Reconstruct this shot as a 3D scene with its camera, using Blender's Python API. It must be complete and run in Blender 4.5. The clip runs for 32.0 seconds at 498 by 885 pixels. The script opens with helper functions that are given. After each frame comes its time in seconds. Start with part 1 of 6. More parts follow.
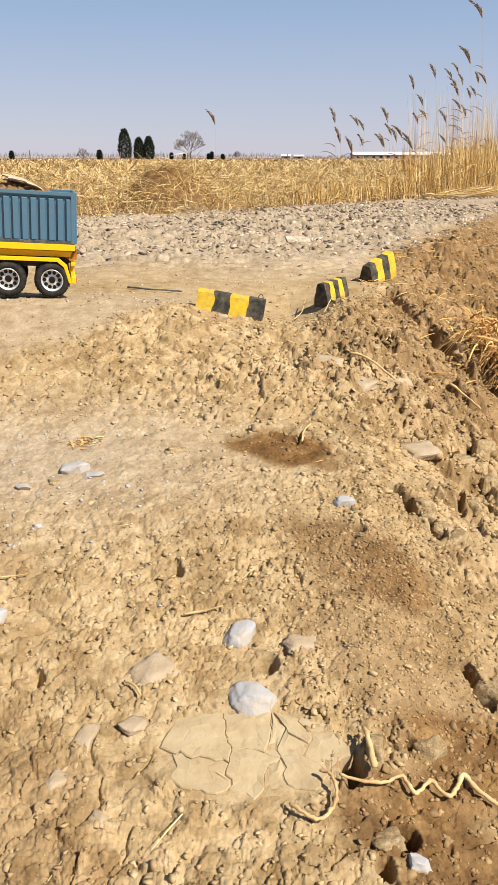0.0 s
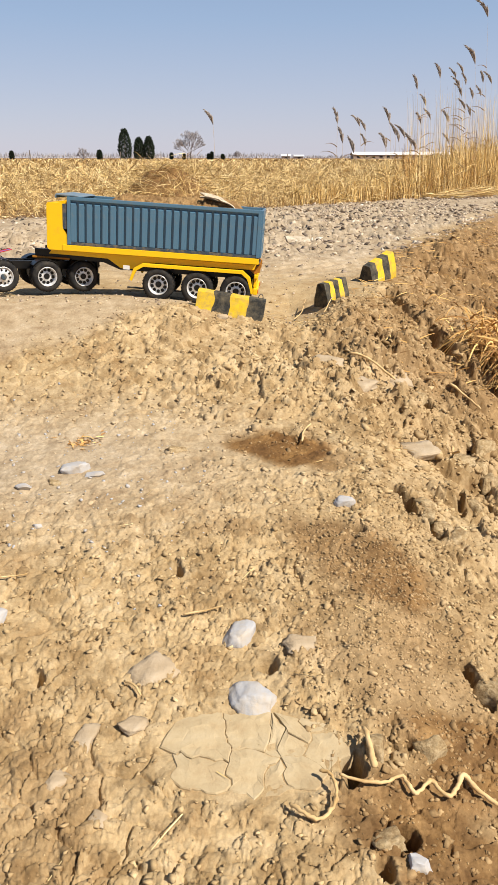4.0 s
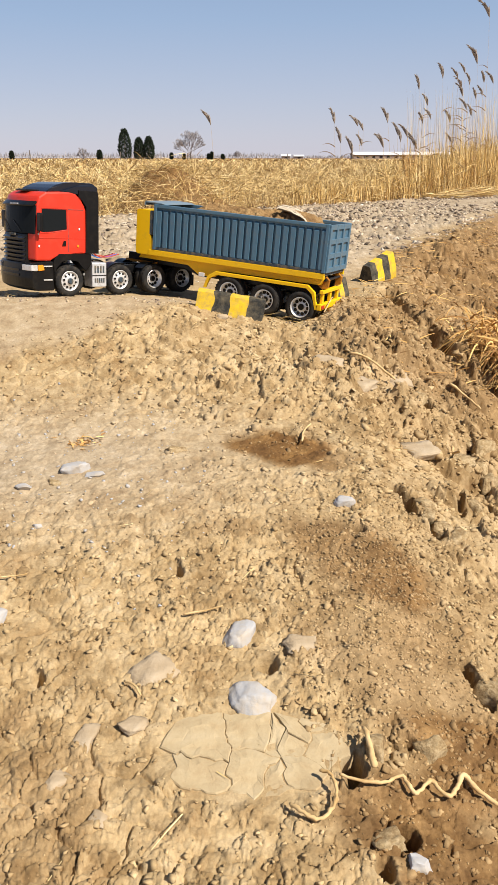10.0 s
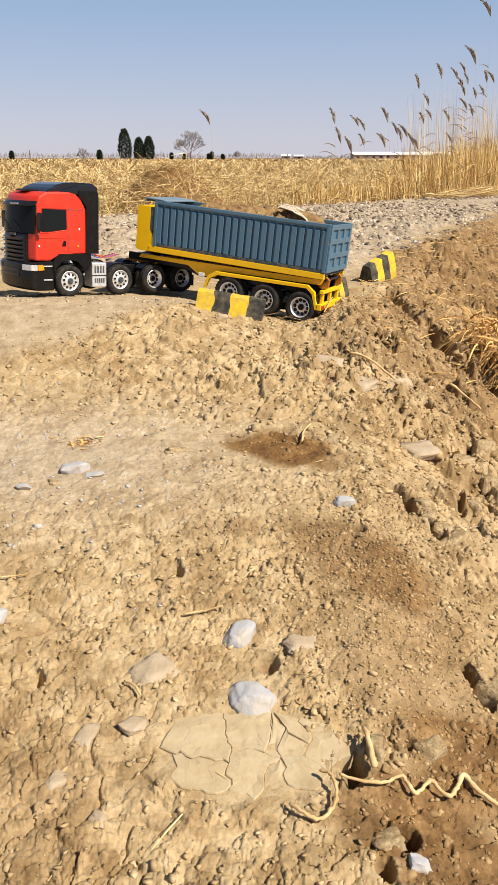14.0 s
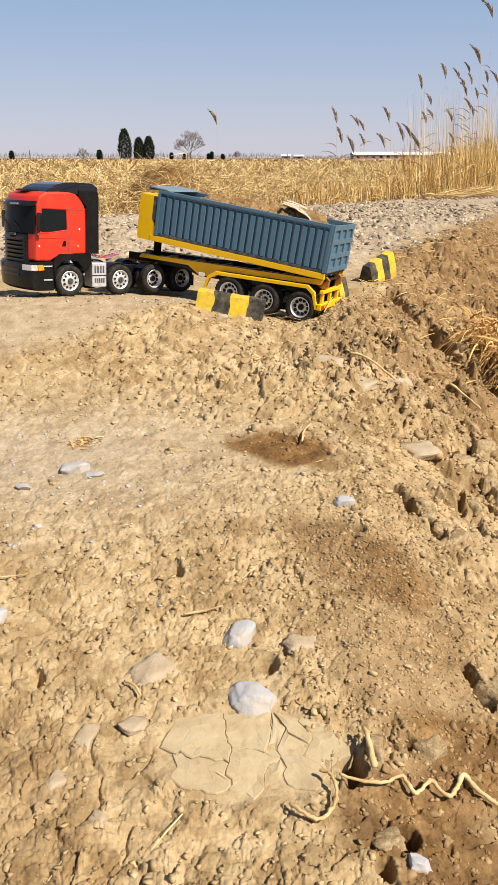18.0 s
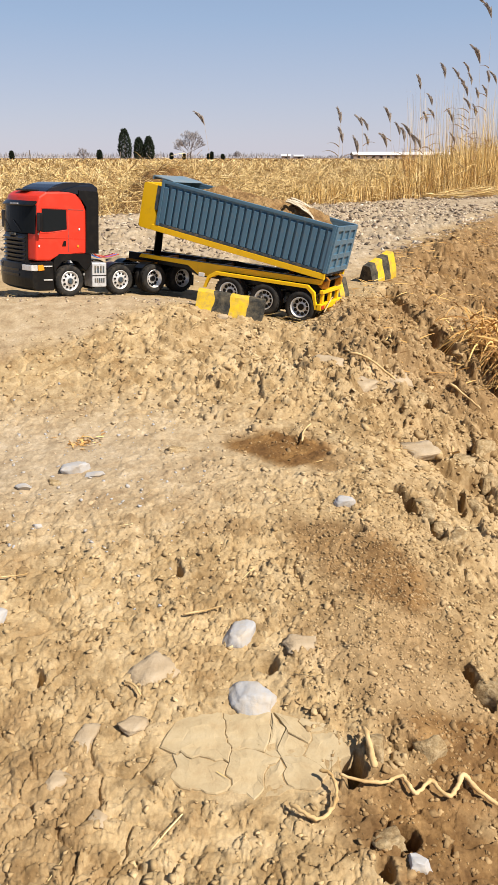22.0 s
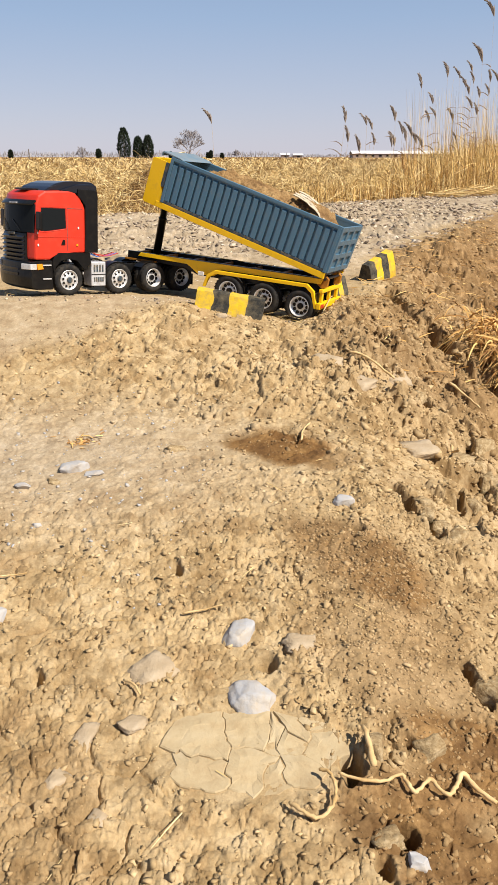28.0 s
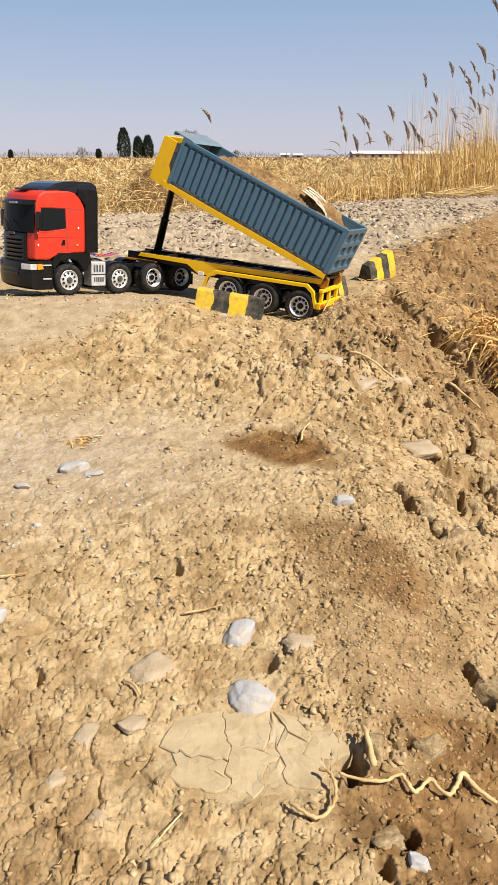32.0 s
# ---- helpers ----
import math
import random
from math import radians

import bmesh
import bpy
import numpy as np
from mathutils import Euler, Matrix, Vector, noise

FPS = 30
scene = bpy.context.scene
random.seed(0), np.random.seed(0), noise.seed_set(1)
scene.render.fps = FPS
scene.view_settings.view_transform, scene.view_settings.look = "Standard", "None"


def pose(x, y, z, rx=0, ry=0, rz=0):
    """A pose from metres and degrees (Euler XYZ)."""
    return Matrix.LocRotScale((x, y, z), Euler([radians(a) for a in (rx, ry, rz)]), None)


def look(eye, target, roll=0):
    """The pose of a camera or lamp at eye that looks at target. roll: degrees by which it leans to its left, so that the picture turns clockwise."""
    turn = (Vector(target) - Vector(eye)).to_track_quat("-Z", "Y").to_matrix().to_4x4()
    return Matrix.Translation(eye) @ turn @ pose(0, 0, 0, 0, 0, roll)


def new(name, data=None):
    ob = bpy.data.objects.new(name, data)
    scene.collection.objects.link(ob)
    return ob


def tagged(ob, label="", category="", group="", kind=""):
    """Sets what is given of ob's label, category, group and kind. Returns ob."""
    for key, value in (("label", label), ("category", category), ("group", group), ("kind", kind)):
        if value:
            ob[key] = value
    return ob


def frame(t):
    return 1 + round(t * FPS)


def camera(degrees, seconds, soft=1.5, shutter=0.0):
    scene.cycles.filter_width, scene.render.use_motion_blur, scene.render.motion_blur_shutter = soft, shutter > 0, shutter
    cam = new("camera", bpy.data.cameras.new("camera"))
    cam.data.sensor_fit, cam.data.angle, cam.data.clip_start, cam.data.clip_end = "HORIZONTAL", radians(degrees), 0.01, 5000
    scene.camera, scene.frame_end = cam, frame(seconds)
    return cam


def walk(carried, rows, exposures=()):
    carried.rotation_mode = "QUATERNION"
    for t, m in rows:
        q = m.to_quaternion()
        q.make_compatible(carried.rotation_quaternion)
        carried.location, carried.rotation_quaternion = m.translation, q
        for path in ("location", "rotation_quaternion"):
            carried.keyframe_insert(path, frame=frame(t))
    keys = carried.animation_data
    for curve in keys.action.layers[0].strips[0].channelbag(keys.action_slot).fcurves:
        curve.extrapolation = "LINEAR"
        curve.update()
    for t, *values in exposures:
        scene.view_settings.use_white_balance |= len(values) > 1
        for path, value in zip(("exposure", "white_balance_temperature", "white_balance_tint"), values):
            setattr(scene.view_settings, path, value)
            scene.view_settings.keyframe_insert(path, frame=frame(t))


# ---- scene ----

cam = camera(36.0, 32.0, soft=1.5)
AIM = pose(0, 0, 0.40, 69.63, 0, 0)
AIM_LATE = pose(0, 0, 0.40, 69.555, 0, -0.055)
walk(cam, [(0, AIM), (12, AIM), (24.2, AIM), (24.9, AIM_LATE), (28, AIM_LATE), (32, AIM_LATE)])

# ------------------------------------------------------------------ light
SUN_AZIMUTH, SUN_HEIGHT = -35.0, 49.0      # degrees from +x towards +y, and above the horizon
sun_dir = Vector((math.cos(radians(SUN_AZIMUTH)) * math.cos(radians(SUN_HEIGHT)),
                  math.sin(radians(SUN_AZIMUTH)) * math.cos(radians(SUN_HEIGHT)),
                  math.sin(radians(SUN_HEIGHT))))
world = bpy.data.worlds.new("sky")
scene.world = world
world.use_nodes = True
wn = world.node_tree.nodes
sky = wn.new("ShaderNodeTexSky")
sky.sky_type, sky.sun_disc = "NISHITA", False
sky.sun_elevation, sky.sun_rotation = radians(SUN_HEIGHT), radians(90 - SUN_AZIMUTH)
sky.air_density, sky.dust_density, sky.ozone_density = 1.0, 0.4, 4.0
wn["Background"].inputs["Strength"].default_value = 0.082
wl = world.node_tree.links
sky_co, sky_sep = wn.new("ShaderNodeTexCoord"), wn.new("ShaderNodeSeparateXYZ")
haze = wn.new("ShaderNodeValToRGB")
for el, (p, c) in zip([haze.color_ramp.elements[0], haze.color_ramp.elements[1], haze.color_ramp.elements.new(0.16), haze.color_ramp.elements.new(0.4)],
                      ((0.0, (6.3, 6.1, 7.2, 1)), (1.0, (0.7, 1.2, 2.6, 1)), (0.15, (3.7, 4.85, 6.9, 1)), (0.4, (1.2, 2.15, 4.1, 1)))):
    el.position, el.color = p, c
sky_mix = wn.new("ShaderNodeMix")
sky_mix.data_type = "RGBA"
sky_mix.inputs[0].default_value = 0.8
wl.new(sky_co.outputs["Generated"], sky_sep.inputs[0])
wl.new(sky_sep.outputs["Z"], haze.inputs["Fac"])
wl.new(sky.outputs[0], sky_mix.inputs[6])
wl.new(haze.outputs["Color"], sky_mix.inputs[7])
wl.new(sky_mix.outputs[2], wn["Background"].inputs["Color"])
sun = new("sun", bpy.data.lights.new("sun", "SUN"))
sun.data.energy, sun.data.angle, sun.data.color = 5.7, radians(0.5), (1.0, 0.92, 0.80)
sun.matrix_world = look((0, 0, 0), -sun_dir)
scene.view_settings.exposure = 0.3


# ------------------------------------------------------------------ materials
class Mat:
    """A small builder of node materials."""

    def __init__(self, name, rough=0.8, metal=0.0, spec=0.5):
        self.m = bpy.data.materials.new(name)
        self.m.use_nodes = True
        self.t = self.m.node_tree
        self.b = self.t.nodes["Principled BSDF"]
        self.b.inputs["Roughness"].default_value = rough
        self.b.inputs["Metallic"].default_value = metal
        self.b.inputs["Specular IOR Level"].default_value = spec
        self.co = self.t.nodes.new("ShaderNodeTexCoord")

    def put(self, a, b):
        self.t.links.new(a, b)

    def noise(self, scale, detail=4.0, rough=0.6, space="Object", dist=0.0):
        n = self.t.nodes.new("ShaderNodeTexNoise")
        n.inputs["Scale"].default_value, n.inputs["Detail"].default_value = scale, detail
        n.inputs["Roughness"].default_value, n.inputs["Distortion"].default_value = rough, dist
        self.put(self.co.outputs[space], n.inputs["Vector"])
        return n.outputs["Fac"]

    def voronoi(self, scale, feature="F1", space="Object"):
        n = self.t.nodes.new("ShaderNodeTexVoronoi")
        n.feature = feature
        n.inputs["Scale"].default_value = scale
        self.put(self.co.outputs[space], n.inputs["Vector"])
        return n.outputs["Distance"]

    def ramp(self, fac, stops):
        n = self.t.nodes.new("ShaderNodeValToRGB")
        e = n.color_ramp.elements
        while len(e) < len(stops):
            e.new(0.5)
        for el, (p, c) in zip(e, stops):
            el.position = p
            el.color = (*c, 1) if len(c) == 3 else c
        self.put(fac, n.inputs["Fac"])
        return n.outputs["Color"]

    def level(self, fac, lo, hi):
        n = self.t.nodes.new("ShaderNodeMapRange")
        n.clamp = True
        n.inputs["From Min"].default_value, n.inputs["From Max"].default_value = lo, hi
        self.put(fac, n.inputs["Value"])
        return n.outputs["Result"]

    def mix(self, fac, a, b, mode="MIX"):
        n = self.t.nodes.new("ShaderNodeMix")
        n.data_type, n.blend_type = "RGBA", mode
        pins = [n.inputs[0], n.inputs[6], n.inputs[7]]
        for pin, v in zip(pins, (fac, a, b)):
            if isinstance(v, (int, float)):
                pin.default_value = v
            elif isinstance(v, tuple):
                pin.default_value = (*v, 1)
            else:
                self.put(v, pin)
        return n.outputs[2]

    def math(self, op, a, b):
        n = self.t.nodes.new("ShaderNodeMath")
        n.operation = op
        for pin, v in zip(n.inputs, (a, b)):
            if isinstance(v, (int, float)):
                pin.default_value = v
            else:
                self.put(v, pin)
        return n.outputs[0]

    def attr(self, name):
        n = self.t.nodes.new("ShaderNodeAttribute")
        n.attribute_name = name
        return n.outputs["Fac"]

    def island(self):
        return self.t.nodes.new("ShaderNodeNewGeometry").outputs["Random Per Island"]

    def each(self):
        return self.t.nodes.new("ShaderNodeObjectInfo").outputs["Random"]

    def colour(self, c):
        if isinstance(c, tuple):
            self.b.inputs["Base Color"].default_value = (*c, 1)
        else:
            self.put(c, self.b.inputs["Base Color"])
        return self

    def rough(self, r):
        self.put(r, self.b.inputs["Roughness"])
        return self

    def bump(self, h, dist=0.002, strength=1.0):
        n = self.t.nodes.new("ShaderNodeBump")
        n.inputs["Distance"].default_value, n.inputs["Strength"].default_value = dist, strength
        self.put(h, n.inputs["Height"])
        if self.b.inputs["Normal"].links:
            self.put(self.b.inputs["Normal"].links[0].from_socket, n.inputs["Normal"])
        self.put(n.outputs["Normal"], self.b.inputs["Normal"])
        return self


def soil_colour(m, damp, gravel):
    """Dry tan earth, brown damp or painted-shade earth and grey road metal, by the share of each."""
    n1, n2, n3 = m.noise(3.0, 6.0), m.noise(28.0, 6.0, 0.7), m.noise(240.0, 4.0, 0.7)
    dry = m.ramp(m.mix(0.5, m.mix(0.5, n1, m.noise(9.0, 5.0, 0.65)), n2), [(0.36, (0.31, 0.20, 0.095)), (0.49, (0.435, 0.315, 0.168)), (0.63, (0.545, 0.42, 0.255))])
    wet = m.ramp(n2, [(0.3, (0.105, 0.052, 0.02)), (0.5, (0.195, 0.104, 0.038)), (0.72, (0.36, 0.21, 0.08))])
    grey = m.ramp(n2, [(0.3, (0.31, 0.235, 0.155)), (0.52, (0.45, 0.36, 0.25)), (0.7, (0.55, 0.46, 0.35))])
    c = m.mix(damp, dry, wet)
    c = m.mix(gravel, c, grey)
    # dark specks put the tiny shadows between grains into the colour
    speck = m.level(n3, 0.36, 0.68)
    return m.mix(0.32, c, m.mix(speck, (0.33, 0.28, 0.23), (1.0, 1.0, 1.0)), "MULTIPLY")


m_ground = Mat("earth", 0.95, spec=0.15)
m_ground.colour(m_ground.mix(1.0, soil_colour(m_ground, m_ground.attr("damp"), m_ground.attr("gravel")),
                             m_ground.ramp(m_ground.attr("tone"), [(0.0, (0.68, 0.63, 0.56)), (0.5, (1.0, 1.0, 1.0)), (1.0, (1.26, 1.29, 1.35))]), "MULTIPLY"))
m_ground.bump(m_ground.noise(200.0, 5.0, 0.68), 0.0019, 0.85)

m_clod = Mat("clod earth", 0.95, spec=0.15)
m_clod.colour(m_clod.mix(1.0, soil_colour(m_clod, m_clod.attr("damp"), m_clod.attr("gravel")),
                         m_clod.mix(m_clod.island(), (0.84, 0.81, 0.77), (1.42, 1.45, 1.48)), "MULTIPLY"))
m_clod.bump(m_clod.noise(220.0, 5.0, 0.7), 0.0006, 0.6)

m_lump = Mat("rough clay lump", 0.95, spec=0.15)
m_lump.colour(m_lump.ramp(m_lump.mix(0.5, m_lump.noise(40.0, 6.0, 0.7), m_lump.noise(160.0, 4.0, 0.7)), [(0.36, (0.24, 0.155, 0.075)), (0.5, (0.40, 0.29, 0.155)), (0.64, (0.54, 0.415, 0.255))]))
m_lump.bump(m_lump.noise(75.0, 7.0, 0.72), 0.006, 1.0)

m_clay = Mat("pale clay stone", 0.9, spec=0.2)
m_clay.colour(m_clay.ramp(m_clay.noise(30.0, 6.0, 0.7), [(0.3, (0.37, 0.275, 0.17)), (0.6, (0.45, 0.355, 0.245)), (0.8, (0.52, 0.44, 0.345))]))
m_clay.bump(m_clay.noise(110.0, 6.0, 0.7), 0.003, 0.8)

m_crust = Mat("cracked mud crust", 0.9, spec=0.2)
m_crust.colour(m_crust.ramp(m_crust.noise(22.0, 8.0, 0.7), [(0.3, (0.37, 0.265, 0.145)), (0.5, (0.45, 0.35, 0.21)), (0.75, (0.51, 0.42, 0.28))]))
m_crust.bump(m_crust.noise(140.0, 7.0, 0.7), 0.002, 0.6)

m_stone = Mat("pale stone", 0.75, spec=0.3)
m_stone.colour(m_stone.mix(m_stone.level(m_stone.noise(35.0, 6.0, 0.7), 0.42, 0.7), (0.42, 0.418, 0.43), (0.43, 0.36, 0.275)))
m_stone.bump(m_stone.noise(90.0, 6.0), 0.003, 0.6)

m_chip = Mat("road chips", 0.85, spec=0.25)
m_chip.colour(m_chip.ramp(m_chip.island(), [(0.0, (0.11, 0.085, 0.065)), (0.25, (0.24, 0.185, 0.14)), (0.6, (0.43, 0.335, 0.245)), (0.88, (0.60, 0.49, 0.36)), (1.0, (0.74, 0.65, 0.53))]))
m_chip.bump(m_chip.noise(120.0), 0.002, 0.6)

m_straw = Mat("dry reed straw", 0.6, spec=0.35)
m_straw.colour(m_straw.mix(m_straw.level(m_straw.noise(1.3, 3.0), 0.35, 0.7),
                           m_straw.ramp(m_straw.island(), [(0.0, (0.09, 0.045, 0.014)), (0.22, (0.36, 0.21, 0.065)), (0.55, (0.68, 0.47, 0.18)), (1.0, (0.88, 0.72, 0.40))]),
                           m_straw.ramp(m_straw.island(), [(0.0, (0.12, 0.065, 0.022)), (0.3, (0.44, 0.28, 0.10)), (0.6, (0.66, 0.47, 0.19)), (1.0, (0.84, 0.67, 0.36))])))
m_clump = Mat("rusty dry reed", 0.65, spec=0.3)
m_clump.colour(m_clump.ramp(m_clump.island(), [(0.0, (0.30, 0.15, 0.045)), (0.5, (0.62, 0.35, 0.11)), (1.0, (0.84, 0.57, 0.22))]))
m_gold = Mat("golden upright reed", 0.6, spec=0.3)
m_gold.colour(m_gold.ramp(m_gold.island(), [(0.0, (0.13, 0.065, 0.02)), (0.35, (0.50, 0.31, 0.10)), (0.7, (0.82, 0.56, 0.20)), (1.0, (0.92, 0.72, 0.36))]))
m_load = Mat("brown load soil", 0.95, spec=0.15)
m_load.colour(m_load.ramp(m_load.mix(0.5, m_load.noise(18.0, 5.0), m_load.noise(90.0, 6.0, 0.7)), [(0.34, (0.11, 0.06, 0.026)), (0.5, (0.25, 0.15, 0.065)), (0.66, (0.42, 0.28, 0.13))]))
m_load.bump(m_load.noise(150.0, 6.0, 0.7), 0.004, 0.9)
m_plume = Mat("reed plume", 0.9, spec=0.1)
m_plume.colour(m_plume.ramp(m_plume.noise(60.0), [(0.3, (0.22, 0.18, 0.155)), (0.7, (0.40, 0.345, 0.30))]))
m_stalk = Mat("reed stalk", 0.6, spec=0.35)
m_stalk.colour(m_stalk.ramp(m_stalk.noise(9.0), [(0.3, (0.46, 0.29, 0.11)), (0.7, (0.68, 0.50, 0.25))]))
m_root = Mat("dry root", 0.75, spec=0.3)
m_root.colour(m_root.ramp(m_root.noise(50.0, 5.0), [(0.3, (0.42, 0.26, 0.10)), (0.7, (0.72, 0.53, 0.28))]))
m_root.bump(m_root.noise(180.0), 0.001, 0.6)

m_red = Mat("red lacquer", 0.32, spec=0.5)
m_red.colour(m_red.mix(m_red.level(m_red.noise(25.0, 6.0), 0.5, 0.85), (0.64, 0.032, 0.012), (0.52, 0.06, 0.028)))
m_red.rough(m_red.level(m_red.noise(40.0, 6.0), -0.6, 1.9))
m_black = Mat("black plastic", 0.3, spec=0.3)
m_black.colour(m_black.mix(m_black.level(m_black.noise(45.0, 6.0), 0.5, 0.9), (0.006, 0.006, 0.0065), (0.02, 0.018, 0.015)))
m_gloss = Mat("glossy black panel", 0.14, spec=0.4)
m_gloss.colour((0.012, 0.014, 0.022))
m_glass = Mat("tinted cab glass", 0.2, spec=0.04)
m_glass.colour((0.012, 0.014, 0.016))
m_chrome = Mat("brushed silver metal", 0.38, 0.45)
m_chrome.colour(m_chrome.mix(m_chrome.level(m_chrome.noise(90.0), 0.4, 0.8), (0.80, 0.80, 0.80), (0.55, 0.52, 0.48)))
m_silver = Mat("silver paint", 0.42, 0.3)
m_silver.colour(m_silver.mix(m_silver.level(m_silver.noise(90.0), 0.45, 0.8), (0.62, 0.63, 0.65), (0.36, 0.33, 0.3)))
m_tyre = Mat("dusty rubber", 0.85, spec=0.2)
m_tyre.colour(m_tyre.mix(m_tyre.level(m_tyre.noise(55.0, 6.0), 0.42, 0.78), (0.016, 0.016, 0.017), (0.06, 0.05, 0.038)))
m_tyre.bump(m_tyre.noise(200.0), 0.001, 0.5)
m_yellow = Mat("yellow paint", 0.42, spec=0.4)
m_yellow.colour(m_yellow.mix(m_yellow.level(m_yellow.noise(30.0, 7.0, 0.7), 0.55, 0.8), (0.92, 0.54, 0.005), (0.68, 0.38, 0.03)))
m_rust = Mat("ochre chassis paint", 0.6, spec=0.3)
m_rust.colour(m_rust.ramp(m_rust.noise(40.0, 6.0), [(0.3, (0.27, 0.10, 0.012)), (0.7, (0.44, 0.18, 0.015))]))
m_blue = Mat("slate blue paint", 0.34, spec=0.5)
m_blue.colour(m_blue.mix(m_blue.level(m_blue.noise(38.0, 7.0, 0.7), 0.52, 0.8), (0.078, 0.168, 0.25), (0.15, 0.18, 0.19)))
m_hood = Mat("dusty blue paint", 0.5, spec=0.4)
m_hood.colour(m_hood.mix(m_hood.level(m_hood.noise(45.0, 7.0, 0.7), 0.4, 0.7), (0.13, 0.21, 0.28), (0.24, 0.25, 0.25)))
m_grime = Mat("chipped dark paint", 0.7, spec=0.3)
m_grime.colour(m_grime.ramp(m_grime.noise(70.0, 7.0, 0.75), [(0.45, (0.04, 0.06, 0.08)), (0.6, (0.16, 0.13, 0.09))]))
m_orange = Mat("orange lamp glass", 0.25)
m_orange.colour((0.85, 0.3, 0.02))
m_white = Mat("white plastic", 0.4)
m_white.colour((0.75, 0.74, 0.7))
m_wire = Mat("red wire", 0.4)
m_wire.colour((0.5, 0.03, 0.02))
m_bluewire = Mat("blue hose", 0.4)
m_bluewire.colour((0.05, 0.12, 0.45))
m_blk_yellow = Mat("weathered yellow block paint", 0.75, spec=0.3)
m_blk_yellow.colour(m_blk_yellow.mix(m_blk_yellow.level(m_blk_yellow.noise(38.0, 8.0, 0.75), 0.44, 0.68), (0.72, 0.48, 0.02), (0.40, 0.28, 0.09)))
m_blk_yellow.bump(m_blk_yellow.noise(120.0), 0.001, 0.5)
m_blk_black = Mat("weathered black block paint", 0.8, spec=0.3)
m_blk_black.colour(m_blk_black.mix(m_blk_black.level(m_blk_black.noise(38.0, 8.0, 0.75), 0.42, 0.72), (0.026, 0.026, 0.024), (0.17, 0.14, 0.09)))
m_blk_black.bump(m_blk_black.noise(120.0), 0.001, 0.5)
m_bark = Mat("weathered bark slab", 0.85, spec=0.2)
m_bark.colour(m_bark.ramp(m_bark.noise(30.0, 6.0, 0.7, dist=1.0), [(0.3, (0.2, 0.13, 0.08)), (0.5, (0.5, 0.42, 0.31)), (0.72, (0.68, 0.61, 0.5))]))
m_bark.bump(m_bark.noise(60.0, 6.0), 0.004, 0.8)
m_cypress = Mat("dark evergreen leaves", 0.8, spec=0.2)
m_cypress.colour(m_cypress.mix(m_cypress.island(), (0.022, 0.035, 0.022), (0.05, 0.066, 0.04)))
m_twig = Mat("bare grey twigs", 0.9, spec=0.1)
m_twig.colour(m_twig.mix(m_twig.island(), (0.17, 0.145, 0.12), (0.27, 0.235, 0.2)))
# air haze is put into this pale grey base colour
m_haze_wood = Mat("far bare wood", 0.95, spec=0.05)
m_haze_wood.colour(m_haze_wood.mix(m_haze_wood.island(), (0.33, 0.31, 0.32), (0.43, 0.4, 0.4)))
m_roof = Mat("white sheet roof", 0.6)
m_roof.colour(m_roof.mix(m_roof.noise(0.8), (0.72, 0.72, 0.74), (0.84, 0.83, 0.82)))
m_wall = Mat("far brick wall", 0.9)
m_wall.colour(m_wall.mix(m_wall.noise(0.9), (0.30, 0.22, 0.17), (0.4, 0.31, 0.25)))


# ------------------------------------------------------------------ mesh helpers
def part(name, bm, material, parent=None, label="", smooth=False):
    """One mesh object out of a bmesh, under a thing or a part."""
    me = bpy.data.meshes.new(name)
    bmesh.ops.recalc_face_normals(bm, faces=bm.faces)
    bm.to_mesh(me)
    bm.free()
    me.materials.append(material.m)
    if smooth:
        me.polygons.foreach_set("use_smooth", [True] * len(me.polygons))
    ob = new(name, me)
    ob.parent = parent
    if label:
        ob["label"] = label
    return ob


def share(name, ob, parent, m):
    """Another object on the mesh of ob."""
    o = new(name, ob.data)
    o.parent = parent
    o.matrix_basis = m
    return o


def box(x0, x1, y0, y1, z0, z1, bevel=0.0, bm=None, m=None):
    bm = bm or bmesh.new()
    vs = [bm.verts.new((x, y, z)) for x in (x0, x1) for y in (y0, y1) for z in (z0, z1)]
    fs = [bm.faces.new([vs[i] for i in q]) for q in ((0, 1, 3, 2), (4, 6, 7, 5), (0, 4, 5, 1), (2, 3, 7, 6), (0, 2, 6, 4), (1, 5, 7, 3))]
    if bevel:
        es = {e for f in fs for e in f.edges}
        bmesh.ops.bevel(bm, geom=list(es), offset=bevel, segments=2, affect="EDGES", profile=0.6)
    if m is not None:
        bmesh.ops.transform(bm, matrix=m, verts=vs)
    return bm


def prism(outline, y0, y1, bevel=0.0, bm=None):
    """An outline in x and z, drawn out along y."""
    bm = bm or bmesh.new()
    a = [bm.verts.new((x, y0, z)) for x, z in outline]
    b = [bm.verts.new((x, y1, z)) for x, z in outline]
    n = len(a)
    fs = [bm.faces.new(a), bm.faces.new(b[::-1])]
    for i in range(n):
        fs.append(bm.faces.new([a[i], b[i], b[(i + 1) % n], a[(i + 1) % n]]))
    if bevel:
        bmesh.ops.bevel(bm, geom=list({e for f in fs for e in f.edges}), offset=bevel, segments=2, affect="EDGES", profile=0.6)
    return bm


